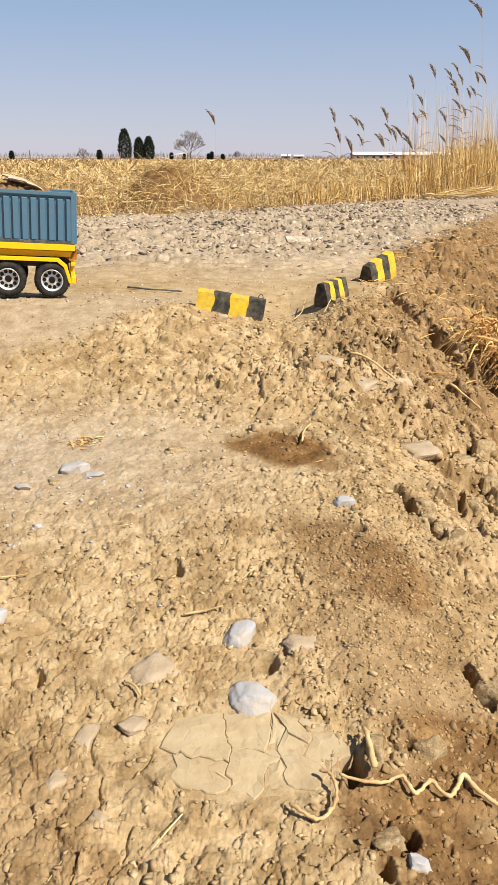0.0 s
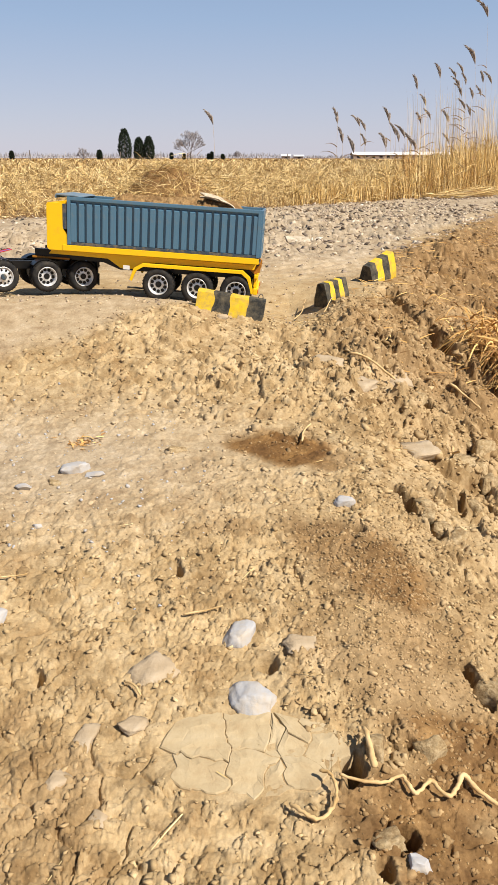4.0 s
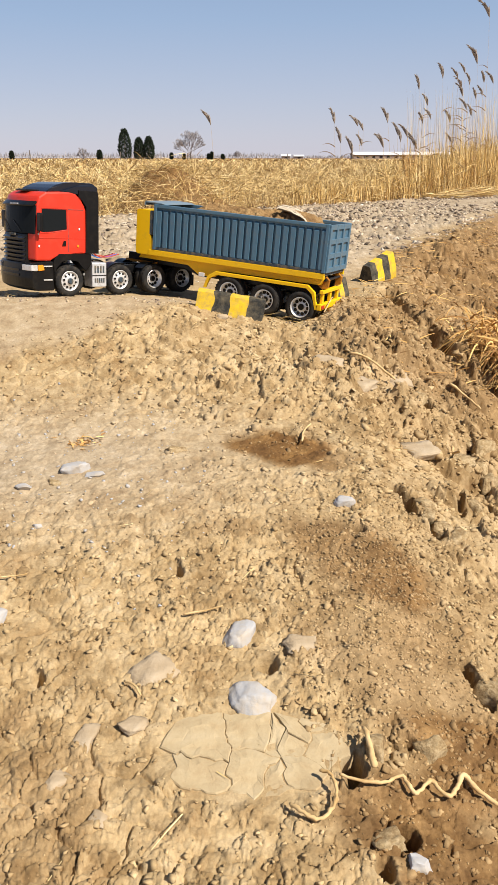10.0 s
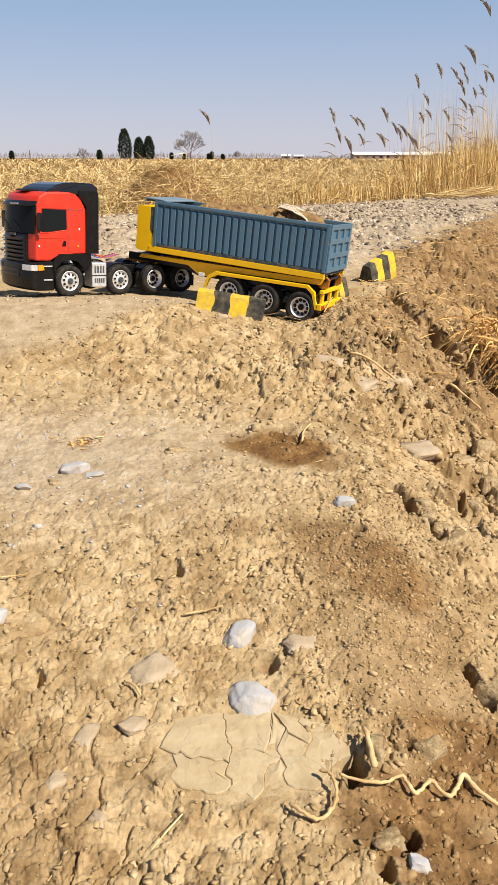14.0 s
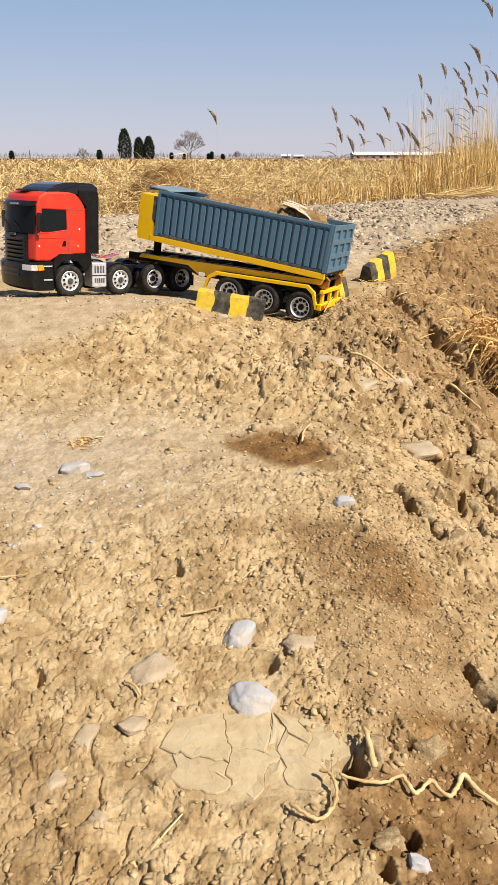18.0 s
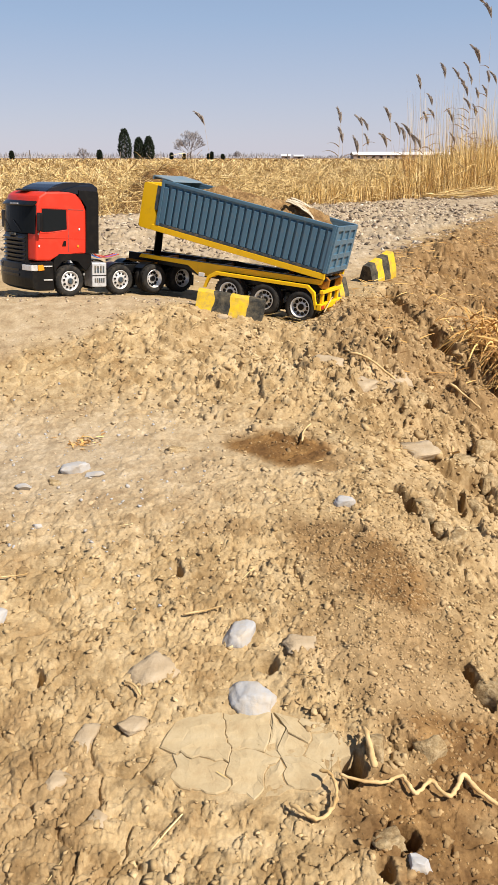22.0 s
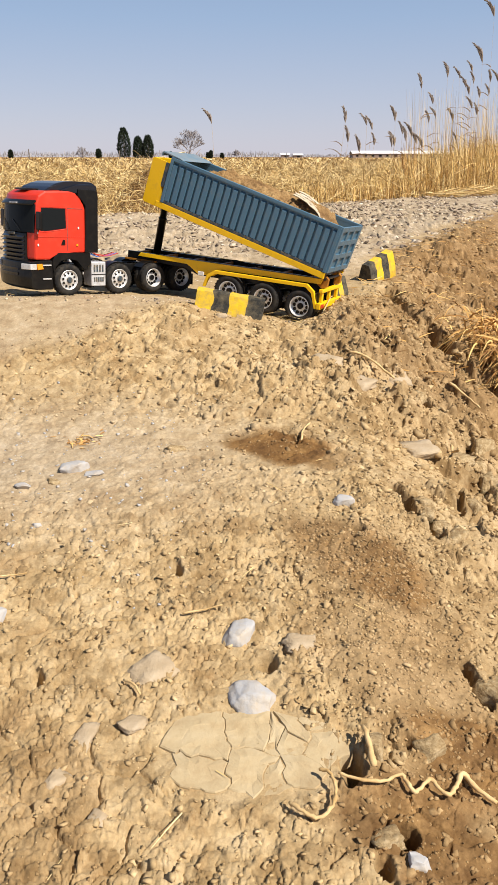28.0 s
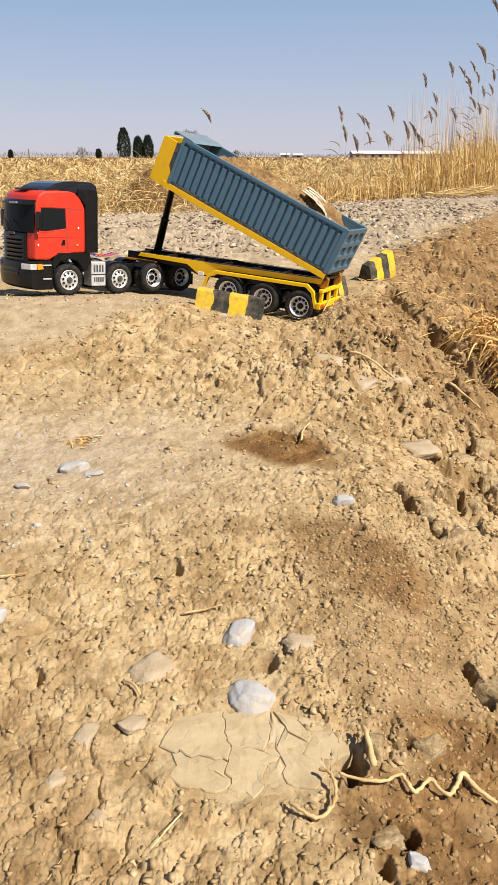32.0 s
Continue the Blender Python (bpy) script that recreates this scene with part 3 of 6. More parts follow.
def wheel(parent, kind, radius, width, m):
    """A wheel at its centre, turning about y; its outer face looks to -y."""
    w = empty("wheel", parent, m)
    if kind not in wheel_meshes:
        r, h = radius, width / 2
        prof = [(r * 0.60, -h * 0.7), (r * 0.64, -h * 0.94), (r * 0.80, -h), (r * 0.93, -h * 0.92), (r * 0.985, -h * 0.7), (r, -h * 0.5)]
        if kind != "single":
            prof += [(r, -h * 0.12), (r * 0.86, -h * 0.06), (r * 0.86, h * 0.06), (r, h * 0.12)]
        prof += [(r, h * 0.5), (r * 0.985, h * 0.7), (r * 0.93, h * 0.92), (r * 0.8, h), (r * 0.6, h * 0.8)]
        tyre = part("tyre", lathe(prof, 36, "y", None, False), m_tyre, w, "", True)
        bm = bmesh.new()
        for k in range(30):
            a = 2 * math.pi * k / 30
            for side in (-1, 1):
                box(-0.0016, 0.0016, side * h * 0.5 - h * 0.32, side * h * 0.5 + h * 0.32, r - 0.0008, r + 0.0002, 0, bm, Matrix.Rotation(a + side * 0.05, 4, "Y"))
        tread = part("tread", bm, m_tyre, w)
        deep = -h * 0.30 if kind != "single" else -h * 0.72
        rim_prof = [(r * 0.63, -h * 0.9), (r * 0.61, -h * 0.98), (r * 0.57, -h * 0.9), (r * 0.535, deep + 0.002), (r * 0.45, deep), (r * 0.36, deep - 0.0015),
                    (r * 0.3, deep - 0.003), (r * 0.2, deep - 0.003), (r * 0.02, deep - 0.003), (r * 0.02, h * 0.5), (r * 0.6, h * 0.5)]
        rim = part("rim", lathe(rim_prof, 36, "y", None, False), m_chrome, w, "bright silver rim", True)
        bm = bmesh.new()
        for k in range(10):
            a = 2 * math.pi * k / 10
            px, pz = r * 0.42 * math.cos(a), r * 0.42 * math.sin(a)
            tube([(px, deep - 0.0028, pz), (px, deep + 0.001, pz)], r * (0.072 if kind == "single" else 0.112), 8, bm)
        holes = part("vent_holes", bm, m_black, w)
        wide = 0.19
        hub_prof = [(r * wide, deep - 0.002), (r * wide, deep - 0.0065), (r * wide * 0.8, deep - 0.0085), (r * 0.03, deep - 0.0085)]
        hub = part("hub", lathe(hub_prof, 16), m_black if kind != "single" else m_grime, w)
        wheel_meshes[kind] = (tyre, tread, rim, holes, hub)
    else:
        for o in wheel_meshes[kind]:
            share(o.name.split(".")[0], o, w, Matrix())
    return w


# ------------------------------------------------------------------ model lorry: the tractor
TW = 0.178                      # width over the tyres
R_DRIVE, R_TRAIL = 0.0415, 0.0425
AXLES = (-0.0160, 0.1420, 0.2590, 0.3610)
COUPLING = 0.2980


CAB_PARTS = ("cab", "side_window", "window_frame", "door_crease", "panel_groove", "door_handle", "marker_lamp", "filler_cap", "side_fairing", "roof_fairing", "roof_fairing_side", "roof_hatch")


FRONT_PARTS = ("cab", "windscreen", "visor", "name_plate", "wiper", "grille", "grille_slat", "badge", "bumper", "bumper_slot", "headlight", "roof_hatch")


def build_tractor():
    t = tagged(empty("truck_tractor"), "red model truck tractor with black roof fairing and grille, silver wheels", "truck")
    t.scale = (0.975, 0.975, 0.975)
    W = TW
    shell = [(-0.108, 0.094), (-0.1075, 0.15), (-0.102, 0.232), (-0.094, 0.252), (-0.075, 0.263), (0.005, 0.268), (0.022, 0.262), (0.030, 0.250),
             (0.046, 0.238), (0.0525, 0.222), (0.0525, 0.112), (-0.046, 0.112), (-0.062, 0.094)]
    part("cab", prism(shell, 0.004, W - 0.004, 0.005), m_red, t, "glossy red cab shell", True).data.shade_flat()
    # windscreen, wiper, visor
    part("windscreen", prism([(-0.1105, 0.160), (-0.1045, 0.230), (-0.099, 0.230), (-0.104, 0.160)], 0.0065, W - 0.0065, 0.0015), m_glass, t, "black tinted windscreen")
    part("visor", prism([(-0.1085, 0.2285), (-0.1115, 0.2275), (-0.1125, 0.2300), (-0.101, 0.2400), (-0.096, 0.2380)], 0.007, W - 0.007, 0.0006), m_black, t, "black sun visor")
    part("name_plate", box(-0.1122, -0.1100, 0.06, 0.100, 0.2295, 0.2335, 0.0003), m_silver, t, "small grey plate with unreadable writing")
    for v in (0.05, 0.11):
        part("wiper", tube([(-0.112, v, 0.164), (-0.1115, v + 0.018, 0.178), (-0.109, v + 0.04, 0.19)], 0.0009, 5), m_black, t)
    # grille and bumper
    part("grille", prism([(-0.113, 0.088), (-0.1125, 0.155), (-0.106, 0.162), (-0.1, 0.162), (-0.1, 0.088)], 0.030, W - 0.030, 0.0015), m_black, t, "black radiator grille")
    for k in range(6):
        z = 0.094 + k * 0.0105
        part("grille_slat", prism([(-0.1175, z), (-0.1185, z + 0.002), (-0.112, z + 0.0062), (-0.112, z + 0.003)], 0.034, W - 0.034), m_gloss, t)
    part("badge", box(-0.1165, -0.112, 0.072, 0.106, 0.1535, 0.1592, 0.0006), m_grime, t)
    part("bumper", prism([(-0.108, 0.018), (-0.121, 0.026), (-0.1235, 0.05), (-0.121, 0.088), (-0.106, 0.091), (-0.066, 0.093), (-0.0625, 0.09), (-0.0605, 0.018)], 0.002, W - 0.002, 0.003), m_black, t, "black front bumper and step skirt")
    for k, z in enumerate((0.0535, 0.066)):
        part("bumper_slot", box(-0.1250, -0.1225, 0.045, W - 0.045, z, z + 0.006, 0.0004), m_gloss, t)
    for side in (0, 1):
        v0, v1 = (0.0, 0.030) if side == 0 else (W - 0.030, W)
        part("headlight", prism([(-0.1265, 0.0695), (-0.1265, 0.0835), (-0.109, 0.0835), (-0.109, 0.0695)], v0, v1, 0.0012), m_chrome, t, "chrome headlight")
        part("indicator", prism([(-0.1075, 0.069), (-0.1085, 0.0832), (-0.094, 0.0845), (-0.0905, 0.071)], v0 - 0.0008 if side == 0 else v0 + 0.02, v0 + 0.01 if side == 0 else v1 + 0.0008, 0.0008), m_orange, t, "orange indicator")
        y = -0.0005 if side == 0 else W + 0.0005
        for z in (0.0790, 0.0445):
            part("step_trim", box(-0.092, -0.068, min(y, y + (0.003 if side == 0 else -0.003)), max(y, y + (0.003 if side == 0 else -0.003)), z, z + 0.003, 0.0005), m_chrome, t)
        # doors
        yo, yi = (0.0028, 0.0052) if side == 0 else (W - 0.0052, W - 0.0028)
        part("side_window", prism([(-0.0935, 0.166), (-0.0895, 0.2225), (-0.0130, 0.2225), (-0.0115, 0.1735), (-0.075, 0.166)], yo, yi, 0.0006), m_glass, t, "black tinted side window")
        part("window_frame", tube([(-0.0960, (yo + yi) / 2, 0.1635), (-0.0915, (yo + yi) / 2, 0.2245), (-0.0110, (yo + yi) / 2, 0.2245), (-0.0095, (yo + yi) / 2, 0.172), (-0.074, (yo + yi) / 2, 0.1635), (-0.0960, (yo + yi) / 2, 0.1635)], 0.0011, 5), m_red, t)
        part("door_crease", box(-0.102, 0.050, yo + 0.0002, yi, 0.1500, 0.1522, 0.0005), m_red, t)
        part("panel_groove", box(-0.0075, 0.044, yo + 0.0006, yi, 0.2222, 0.2234), m_grime, t)
        part("panel_groove", box(-0.0075, -0.0065, yo + 0.0006, yi, 0.117, 0.222), m_grime, t)
        part("door_handle", prism([(-0.028, 0.1320), (-0.0155, 0.1320), (-0.0155, 0.1445), (-0.022, 0.1445)], yo - 0.001 if side == 0 else yi - 0.0016, yo + 0.0016 if side == 0 else yi + 0.001, 0.0005), m_black, t, "black door handle")
        for u, z in ((0.029, 0.175), (-0.102, 0.131), (-0.103, 0.161)):
            part("marker_lamp", box(u - 0.0022, u + 0.0022, yo - 0.001 if side == 0 else yi, yo if side == 0 else yi + 0.001, z - 0.003, z + 0.003, 0.0007), m_white, t)
        part("filler_cap", box(0.0215, 0.0275, yo - 0.001 if side == 0 else yi, yo if side == 0 else yi + 0.001, 0.1285, 0.1345, 0.0004), m_orange, t)
        # mirror on its arm
        s = -1 if side == 0 else 1
        yb = 0.002 if side == 0 else W - 0.002
        part("mirror", box(-0.108, -0.099, min(yb, yb + s * 0.020), max(yb, yb + s * 0.020), 0.168, 0.213, 0.003), m_black, t, "black side mirror")
        part("mirror_arm", tube([(-0.100, yb - s * 0.004, 0.162), (-0.105, yb + s * 0.008, 0.166), (-0.104, yb + s * 0.010, 0.175)], 0.0014, 6), m_black, t)
        # fairing behind the cab
        y0, y1 = (0.001, 0.005) if side == 0 else (W - 0.005, W - 0.001)
        part("side_fairing", prism([(0.0505, 0.112), (0.0535, 0.232), (0.040, 0.246), (0.028, 0.256), (0.028, 0.272), (0.084, 0.272), (0.0862, 0.25), (0.0862, 0.112)], y0, y1, 0.0012), m_black, t, "black cab side fairing")
        # wheel arch and tank
        arch = [(-0.063, 0.088), (-0.058, 0.100), (-0.046, 0.1115), (0.036, 0.1115), (0.05, 0.1115), (0.052, 0.085), (0.0342, 0.066), (0.026, 0.074), (0.010, 0.0925), (-0.014, 0.0975), (-0.038, 0.0925), (-0.054, 0.076), (-0.0595, 0.06)]
        part("wheel_arch", prism(arch, *((0.003, 0.04) if side == 0 else (W - 0.04, W - 0.003)), 0.001), m_black, t, "black wheel arch")
        ya, yb2 = (0.004, 0.045) if side == 0 else (W - 0.045, W - 0.004)
        tank = part("fuel_tank", box(0.0535, 0.0985, ya, yb2, 0.0235, 0.0875, 0.0025), m_silver, t, "silver ribbed side tank")
        yf = ya - 0.0012 if side == 0 else yb2
        for k in range(4):
            part("tank_rib", box(0.0605 + k * 0.0085, 0.0655 + k * 0.0085, yf, yf + 0.0012, 0.061, 0.080, 0.0004), m_grime, tank)
        part("tank_strap", box(0.0540, 0.0980, yf, yf + 0.0012, 0.0535, 0.0555), m_black, tank)
        for k in range(5):
            part("letter_bar", box(0.0610 + k * 0.0066, 0.0650 + k * 0.0066, yf, yf + 0.0012, 0.0350, 0.0470), m_grime, tank)
        for k, (u0, u1) in enumerate(((u - 0.044, u + 0.044) for u in AXLES[1:])):
            um = (u0 + u1) / 2
            pts = [(um + 0.0465 * math.cos(a), 0.041 + 0.0465 * math.sin(a)) for a in np.linspace(2.45, 0.7, 11)]
            pts += [(um + 0.0445 * math.cos(a), 0.041 + 0.0445 * math.sin(a)) for a in np.linspace(0.7, 2.45, 11)]
            part("mudguard", prism(pts, *((0.012, 0.05) if side == 0 else (W - 0.05, W - 0.012))), m_black, t)
    part("cab_back", box(0.0530, 0.0640, 0.008, W - 0.008, 0.1125, 0.262, 0.002), m_black, t)
    part("roof_fairing", prism([(-0.068, 0.2635), (-0.052, 0.274), (-0.03, 0.2835), (-0.005, 0.2890), (0.03, 0.2912), (0.078, 0.2910), (0.0855, 0.287), (0.086, 0.262), (0.03, 0.262)], 0.016, W - 0.016, 0.005), m_gloss, t, "glossy black roof fairing", True).data.shade_flat()
    for y0, y1 in ((0.004, 0.0185), (W - 0.0185, W - 0.004)):
        part("roof_fairing_side", prism([(-0.03, 0.266), (0.008, 0.277), (0.034, 0.284), (0.078, 0.2855), (0.0858, 0.281), (0.0858, 0.262), (0.02, 0.262)], y0, y1, 0.003), m_gloss, t)
    part("roof_hatch", box(-0.085, -0.055, 0.06, W - 0.06, 0.2635, 0.2685, 0.0015), m_black, t)
    # frame behind the cab
    for y0 in (0.058, W - 0.068):
        part("frame_rail", box(-0.05, 0.402, y0, y0 + 0.010, 0.056, 0.078, 0.0008), m_black, t)
    for u in (0.10, 0.205, 0.305, 0.395):
        part("cross_member", box(u, u + 0.006, 0.0685, W - 0.0685, 0.060, 0.074), m_black, t)
    part("deck_plate", box(0.09, 0.15, 0.055, W - 0.055, 0.0785, 0.0805, 0.0005), m_silver, t)
    part("coupling_plate", lathe([(0.03, 0.081), (0.034, 0.0835), (0.034, 0.0875), (0.01, 0.0885)], 24, "z"), m_black, t, "black fifth wheel plate").matrix_basis = pose(COUPLING, W / 2, 0)
    part("rear_light_bar", box(0.4025, 0.4075, 0.02, W - 0.02, 0.052, 0.066, 0.001), m_black, t)
    for y0 in (0.004, W - 0.050):
        part("mud_flap", box(0.4030, 0.4055, y0, y0 + 0.046, 0.018, 0.0505, 0.0005), m_black, t)
        part("flap_bracket", box(0.398, 0.4055, y0, y0 + 0.046, 0.0665, 0.086, 0.001), m_black, t)
    for k, (mat, dy, up) in enumerate(((m_wire, 0.0, 0.0), (m_wire, 0.022, 0.008), (m_bluewire, 0.011, -0.006), (m_black, 0.03, 0.004))):
        y = 0.062 + dy
        part("air_hose", tube([(0.064, y, 0.122 + up), (0.085, y - 0.004, 0.111 + up), (0.115, y, 0.098 + up * 0.4), (0.15, y + 0.006, 0.098), (0.18, y + 0.004, 0.106)], 0.0014, 6), mat, t)
    for u in AXLES:
        part("axle", lathe([(0.006, 0.02), (0.006, W - 0.02)], 12, "y"), m_black, t).matrix_basis = pose(u, 0, R_DRIVE)
    ws = []
    for i, u in enumerate(AXLES):
        kind, width = ("single", 0.026) if i < 2 else ("twin", 0.047)
        for side in (0, 1):
            ws.append((u, width / 2 if side == 0 else W - width / 2, 180 * side, wheel(t, kind, R_DRIVE, width, pose(u, width / 2 if side == 0 else W - width / 2, R_DRIVE, 0, 0, 180 * side))))
    # the cab's front bows forward between its corners
    for ob in t.children:
        if ob.type == "MESH" and ob.name.split(".")[0] in FRONT_PARTS:
            bm = bmesh.new()
            bm.from_mesh(ob.data)
            for k in range(1, 14):
                bmesh.ops.bisect_plane(bm, geom=bm.verts[:] + bm.edges[:] + bm.faces[:], plane_co=(0, W * k / 14, 0), plane_no=(0, 1, 0))
            for v in bm.verts:
                off = min(abs(v.co.y / W * 2 - 1), 1.0)
                v.co.x -= 0.017 * (1 - off ** 2.6) * float(step(-0.035, -0.085, v.co.x))
            bm.to_mesh(ob.data)
            bm.free()
    # the cab is short: draw its parts together towards the front
    for ob in t.children:
        if ob.type == "MESH" and ob.name.split(".")[0] in CAB_PARTS:
            for v in ob.data.vertices:
                u = v.co.x
                if u > -0.105:
                    v.co.x = -0.105 + (u + 0.105) * 0.89 if u < 0.0505 else 0.0334 + (u - 0.0505) * 1.1
    return t, ws


# ------------------------------------------------------------------ model lorry: the tipping trailer
TRAIL_AXLES = (-0.2064, -0.1032, 0.0)
BOX_END, BOX_LEN, BOX_BASE, BOX_TOP = 0.0594, 0.5068, 0.132, 0.2504
HINGE = (0.0544, 0.0, 0.1147)
KINGPIN = -0.5110


def build_trailer():
    t = tagged(empty("dump_trailer"), "yellow model dump trailer with a slate blue ribbed tipping body", "trailer")
    W = 0.177
    beam = [(-0.545, 0.0905), (-0.36, 0.0890), (-0.315, 0.0720), (0.03, 0.0720), (0.045, 0.085), (0.045, 0.1125), (-0.545, 0.1125)]
    # the beams' black puts the shadow below the side members into the colour
    for y0 in (0.038, W - 0.047):
        part("frame_beam", prism(beam, y0, y0 + 0.009, 0.0006), m_black, t, "frame beam coloured black for the shade under the body")
    for k in range(7):
        u = -0.53 + k * 0.09
        part("cross_member", box(u, u + 0.007, 0.0475, W - 0.0475, 0.094, 0.110), m_rust, t)
    part("front_plate", box(-0.55, -0.45, 0.03, W - 0.03, 0.0888, 0.0935, 0.0008), m_rust, t)
    part("kingpin", lathe([(0.006, 0.080), (0.006, 0.0888)], 14, "z"), m_black, t).matrix_basis = pose(KINGPIN, W / 2, 0)
    side_plate = [(-0.503, 0.1030), (-0.345, 0.1010), (-0.31, 0.0780), (-0.262, 0.0780), (-0.235, 0.0985), (0.044, 0.0985), (0.05, 0.1120), (-0.495, 0.1130)]
    for y0 in (0.024, W - 0.028):
        part("side_member", prism(side_plate, y0, y0 + 0.004, 0.0006), m_yellow, t, "yellow side member under the body")
    rail = [(-0.283, 0.052), (-0.272, 0.0835), (-0.249, 0.0975), (0.016, 0.0975), (0.036, 0.0815), (0.0475, 0.0390), (0.0405, 0.0370), (0.0300, 0.0765), (0.0130, 0.0900), (-0.246, 0.0900), (-0.2655, 0.0785), (-0.2765, 0.050)]
    for y0 in (0.001, W - 0.011):
        part("fender_rail", prism(rail, y0, y0 + 0.010, 0.0012), m_yellow, t, "yellow bent fender rail")
        for u in (-0.24, -0.155, -0.052):
            part("rail_bracket", box(u, u + 0.006, y0 + 0.010 if y0 < 0.1 else W - 0.03, y0 + 0.030 if y0 < 0.1 else W - 0.011, 0.091, 0.0965), m_rust, t)
    part("tool_tag", box(-0.300, -0.283, 0.003, 0.006, 0.0780, 0.0885, 0.0008), m_white, t, "small pale tag")
    # rear end
    part("rear_bar", box(0.046, 0.0575, 0.0, W, 0.0370, 0.0530, 0.0018), m_yellow, t, "yellow rear bumper bar")
    part("upper_bar", box(0.046, 0.0565, 0.012, W - 0.012, 0.0780, 0.0870, 0.0014), m_yellow, t)
    for y0 in (0.022, 0.082, W - 0.034):
        part("rear_post", box(0.0455, 0.0530, y0, y0 + 0.012, 0.0535, 0.0775, 0.0006), m_yellow, t)
    for y0 in (0.030, W - 0.042):
        part("hinge_ear", prism([(0.030, 0.0985), (0.045, 0.0875), (0.060, 0.092), (0.062, 0.112), (0.052, 0.121), (0.036, 0.117)], y0, y0 + 0.012, 0.0006), m_rust, t)
    part("hinge_pin", lathe([(0.0035, 0.02), (0.0035, W - 0.02)], 10, "y"), m_black, t).matrix_basis = pose(HINGE[0], 0, HINGE[2] - 0.002)
    for y0 in (0.006, W - 0.048):
        part("mud_flap", box(0.0405, 0.0425, y0, y0 + 0.042, 0.028, 0.074, 0.0005), m_black, t)
    for y0 in (0.004, W - 0.026):
        part("tail_light", box(0.0576, 0.0592, y0, y0 + 0.022, 0.0405, 0.0495, 0.0006), m_wire, t, "red tail light")
    part("hose", tube([(-0.30, 0.06, 0.114), (-0.25, 0.05, 0.122), (-0.21, 0.055, 0.124), (-0.15, 0.06, 0.115)], 0.002, 6), m_black, t)
    for u in TRAIL_AXLES:
        part("axle", lathe([(0.006, 0.02), (0.006, W - 0.02)], 12, "y"), m_black, t).matrix_basis = pose(u, 0, R_TRAIL)
        for y0 in (0.052, W - 0.062):
            part("leaf_spring", prism([(u - 0.038, 0.058), (u, 0.050), (u + 0.038, 0.058), (u + 0.038, 0.062), (u, 0.0545), (u - 0.038, 0.062)], y0, y0 + 0.010), m_black, t)
    ws = []
    for u in TRAIL_AXLES:
        for side in (0, 1):
            v = 0.0235 if side == 0 else W - 0.0235
            ws.append((u, v, 180 * side, wheel(t, "twin_trailer", R_TRAIL, 0.047, pose(u, v, R_TRAIL, 0, 0, 180 * side))))

    # the tipping body, about its hinge
    hu, hw = HINGE[0], HINGE[2]
    b = empty("tipper_body", t, pose(*HINGE))
    b["label"] = "slate blue ribbed tipping body on a yellow subframe"

    def q(u0, u1, v0, v1, w0, w1, bevel=0.0):
        return box(u0 - hu, u1 - hu, v0, v1, w0 - hw, w1 - hw, bevel)

    u0, u1 = BOX_END - BOX_LEN, BOX_END
    VN, VF = 0.003, 0.174
    for y0, y1 in ((VN, VN + 0.009), (VF - 0.009, VF)):
        part("subframe_rail", q(-0.4605, BOX_END - 0.004, y0, y1, 0.1152, 0.1305, 0.0012), m_yellow, b, "yellow subframe rail")
        tower = [(-0.4950, 0.1150), (-0.4995, 0.1175), (-0.5016, 0.1220), (-0.5016, 0.2285), (-0.4998, 0.2328), (-0.4955, 0.2348), (-0.4600, 0.2348), (-0.4600, 0.1720), (-0.4330, 0.1305), (-0.4610, 0.1150)]
        part("headboard_cheek", prism([(u - hu, w - hw) for u, w in tower], y0 + 0.001, y1 - 0.003, 0.0008), m_yellow, b, "yellow headboard cheek")
    part("headboard_front", q(-0.5010, -0.4970, VN + 0.0105, VF - 0.0105, 0.120, 0.2335, 0.0006), m_yellow, b)
    part("floor_plate", q(-0.46, u1 - 0.004, VN + 0.0095, VF - 0.0095, 0.1245, 0.1320), m_grime, b)
    part("slot_post", q(-0.4595, -0.4485, VN + 0.001, VN + 0.006, 0.170, 0.2330, 0.0005), m_grime, b, "dark rusty strip beside the headboard")
    for y0, y1 in ((VN + 0.0074, VN + 0.0092), (VF - 0.0092, VF - 0.0074)):
        part("side_wall", q(u0 + 0.001, u1 - 0.004, y0, y1, 0.1322, BOX_TOP - 0.001), m_blue, b)
    part("front_wall", q(u0 + 0.001, u0 + 0.004, VN + 0.0094, VF - 0.0094, 0.1322, BOX_TOP), m_blue, b)
    n = 24
    pitch = (BOX_LEN - 0.012) / n
    rib = None
    for side in (0, 1):
        for k in range(n):
            uc = u0 + 0.006 + pitch * (k + 0.5)
            m = Matrix.Translation((uc - hu, VN if side == 0 else VF, 0)) @ Matrix.Rotation(math.pi * side, 4, "Z")
            if rib is None:
                bm = bmesh.new()
                w0, w1, a, c = 0.1385 - hw, 0.2385 - hw, pitch * 0.37, pitch * 0.30
                vs = [bm.verts.new(p) for p in ((-a, 0.0078, w0), (-c, 0.0006, w0 + 0.001), (c, 0.0006, w0 + 0.001), (a, 0.0078, w0),
                                                (-a, 0.0078, w1), (-c, 0.0006, w1 - 0.005), (c, 0.0006, w1 - 0.005), (a, 0.0078, w1))]
                for f in ((0, 1, 5, 4), (1, 2, 6, 5), (2, 3, 7, 6), (0, 3, 2, 1), (4, 5, 6, 7), (0, 4, 7, 3)):
                    bm.faces.new([vs[i] for i in f])
                rib = part("rib", bm, m_blue, b)
                rib.matrix_basis = m
            else:
                share("rib", rib, b, m)
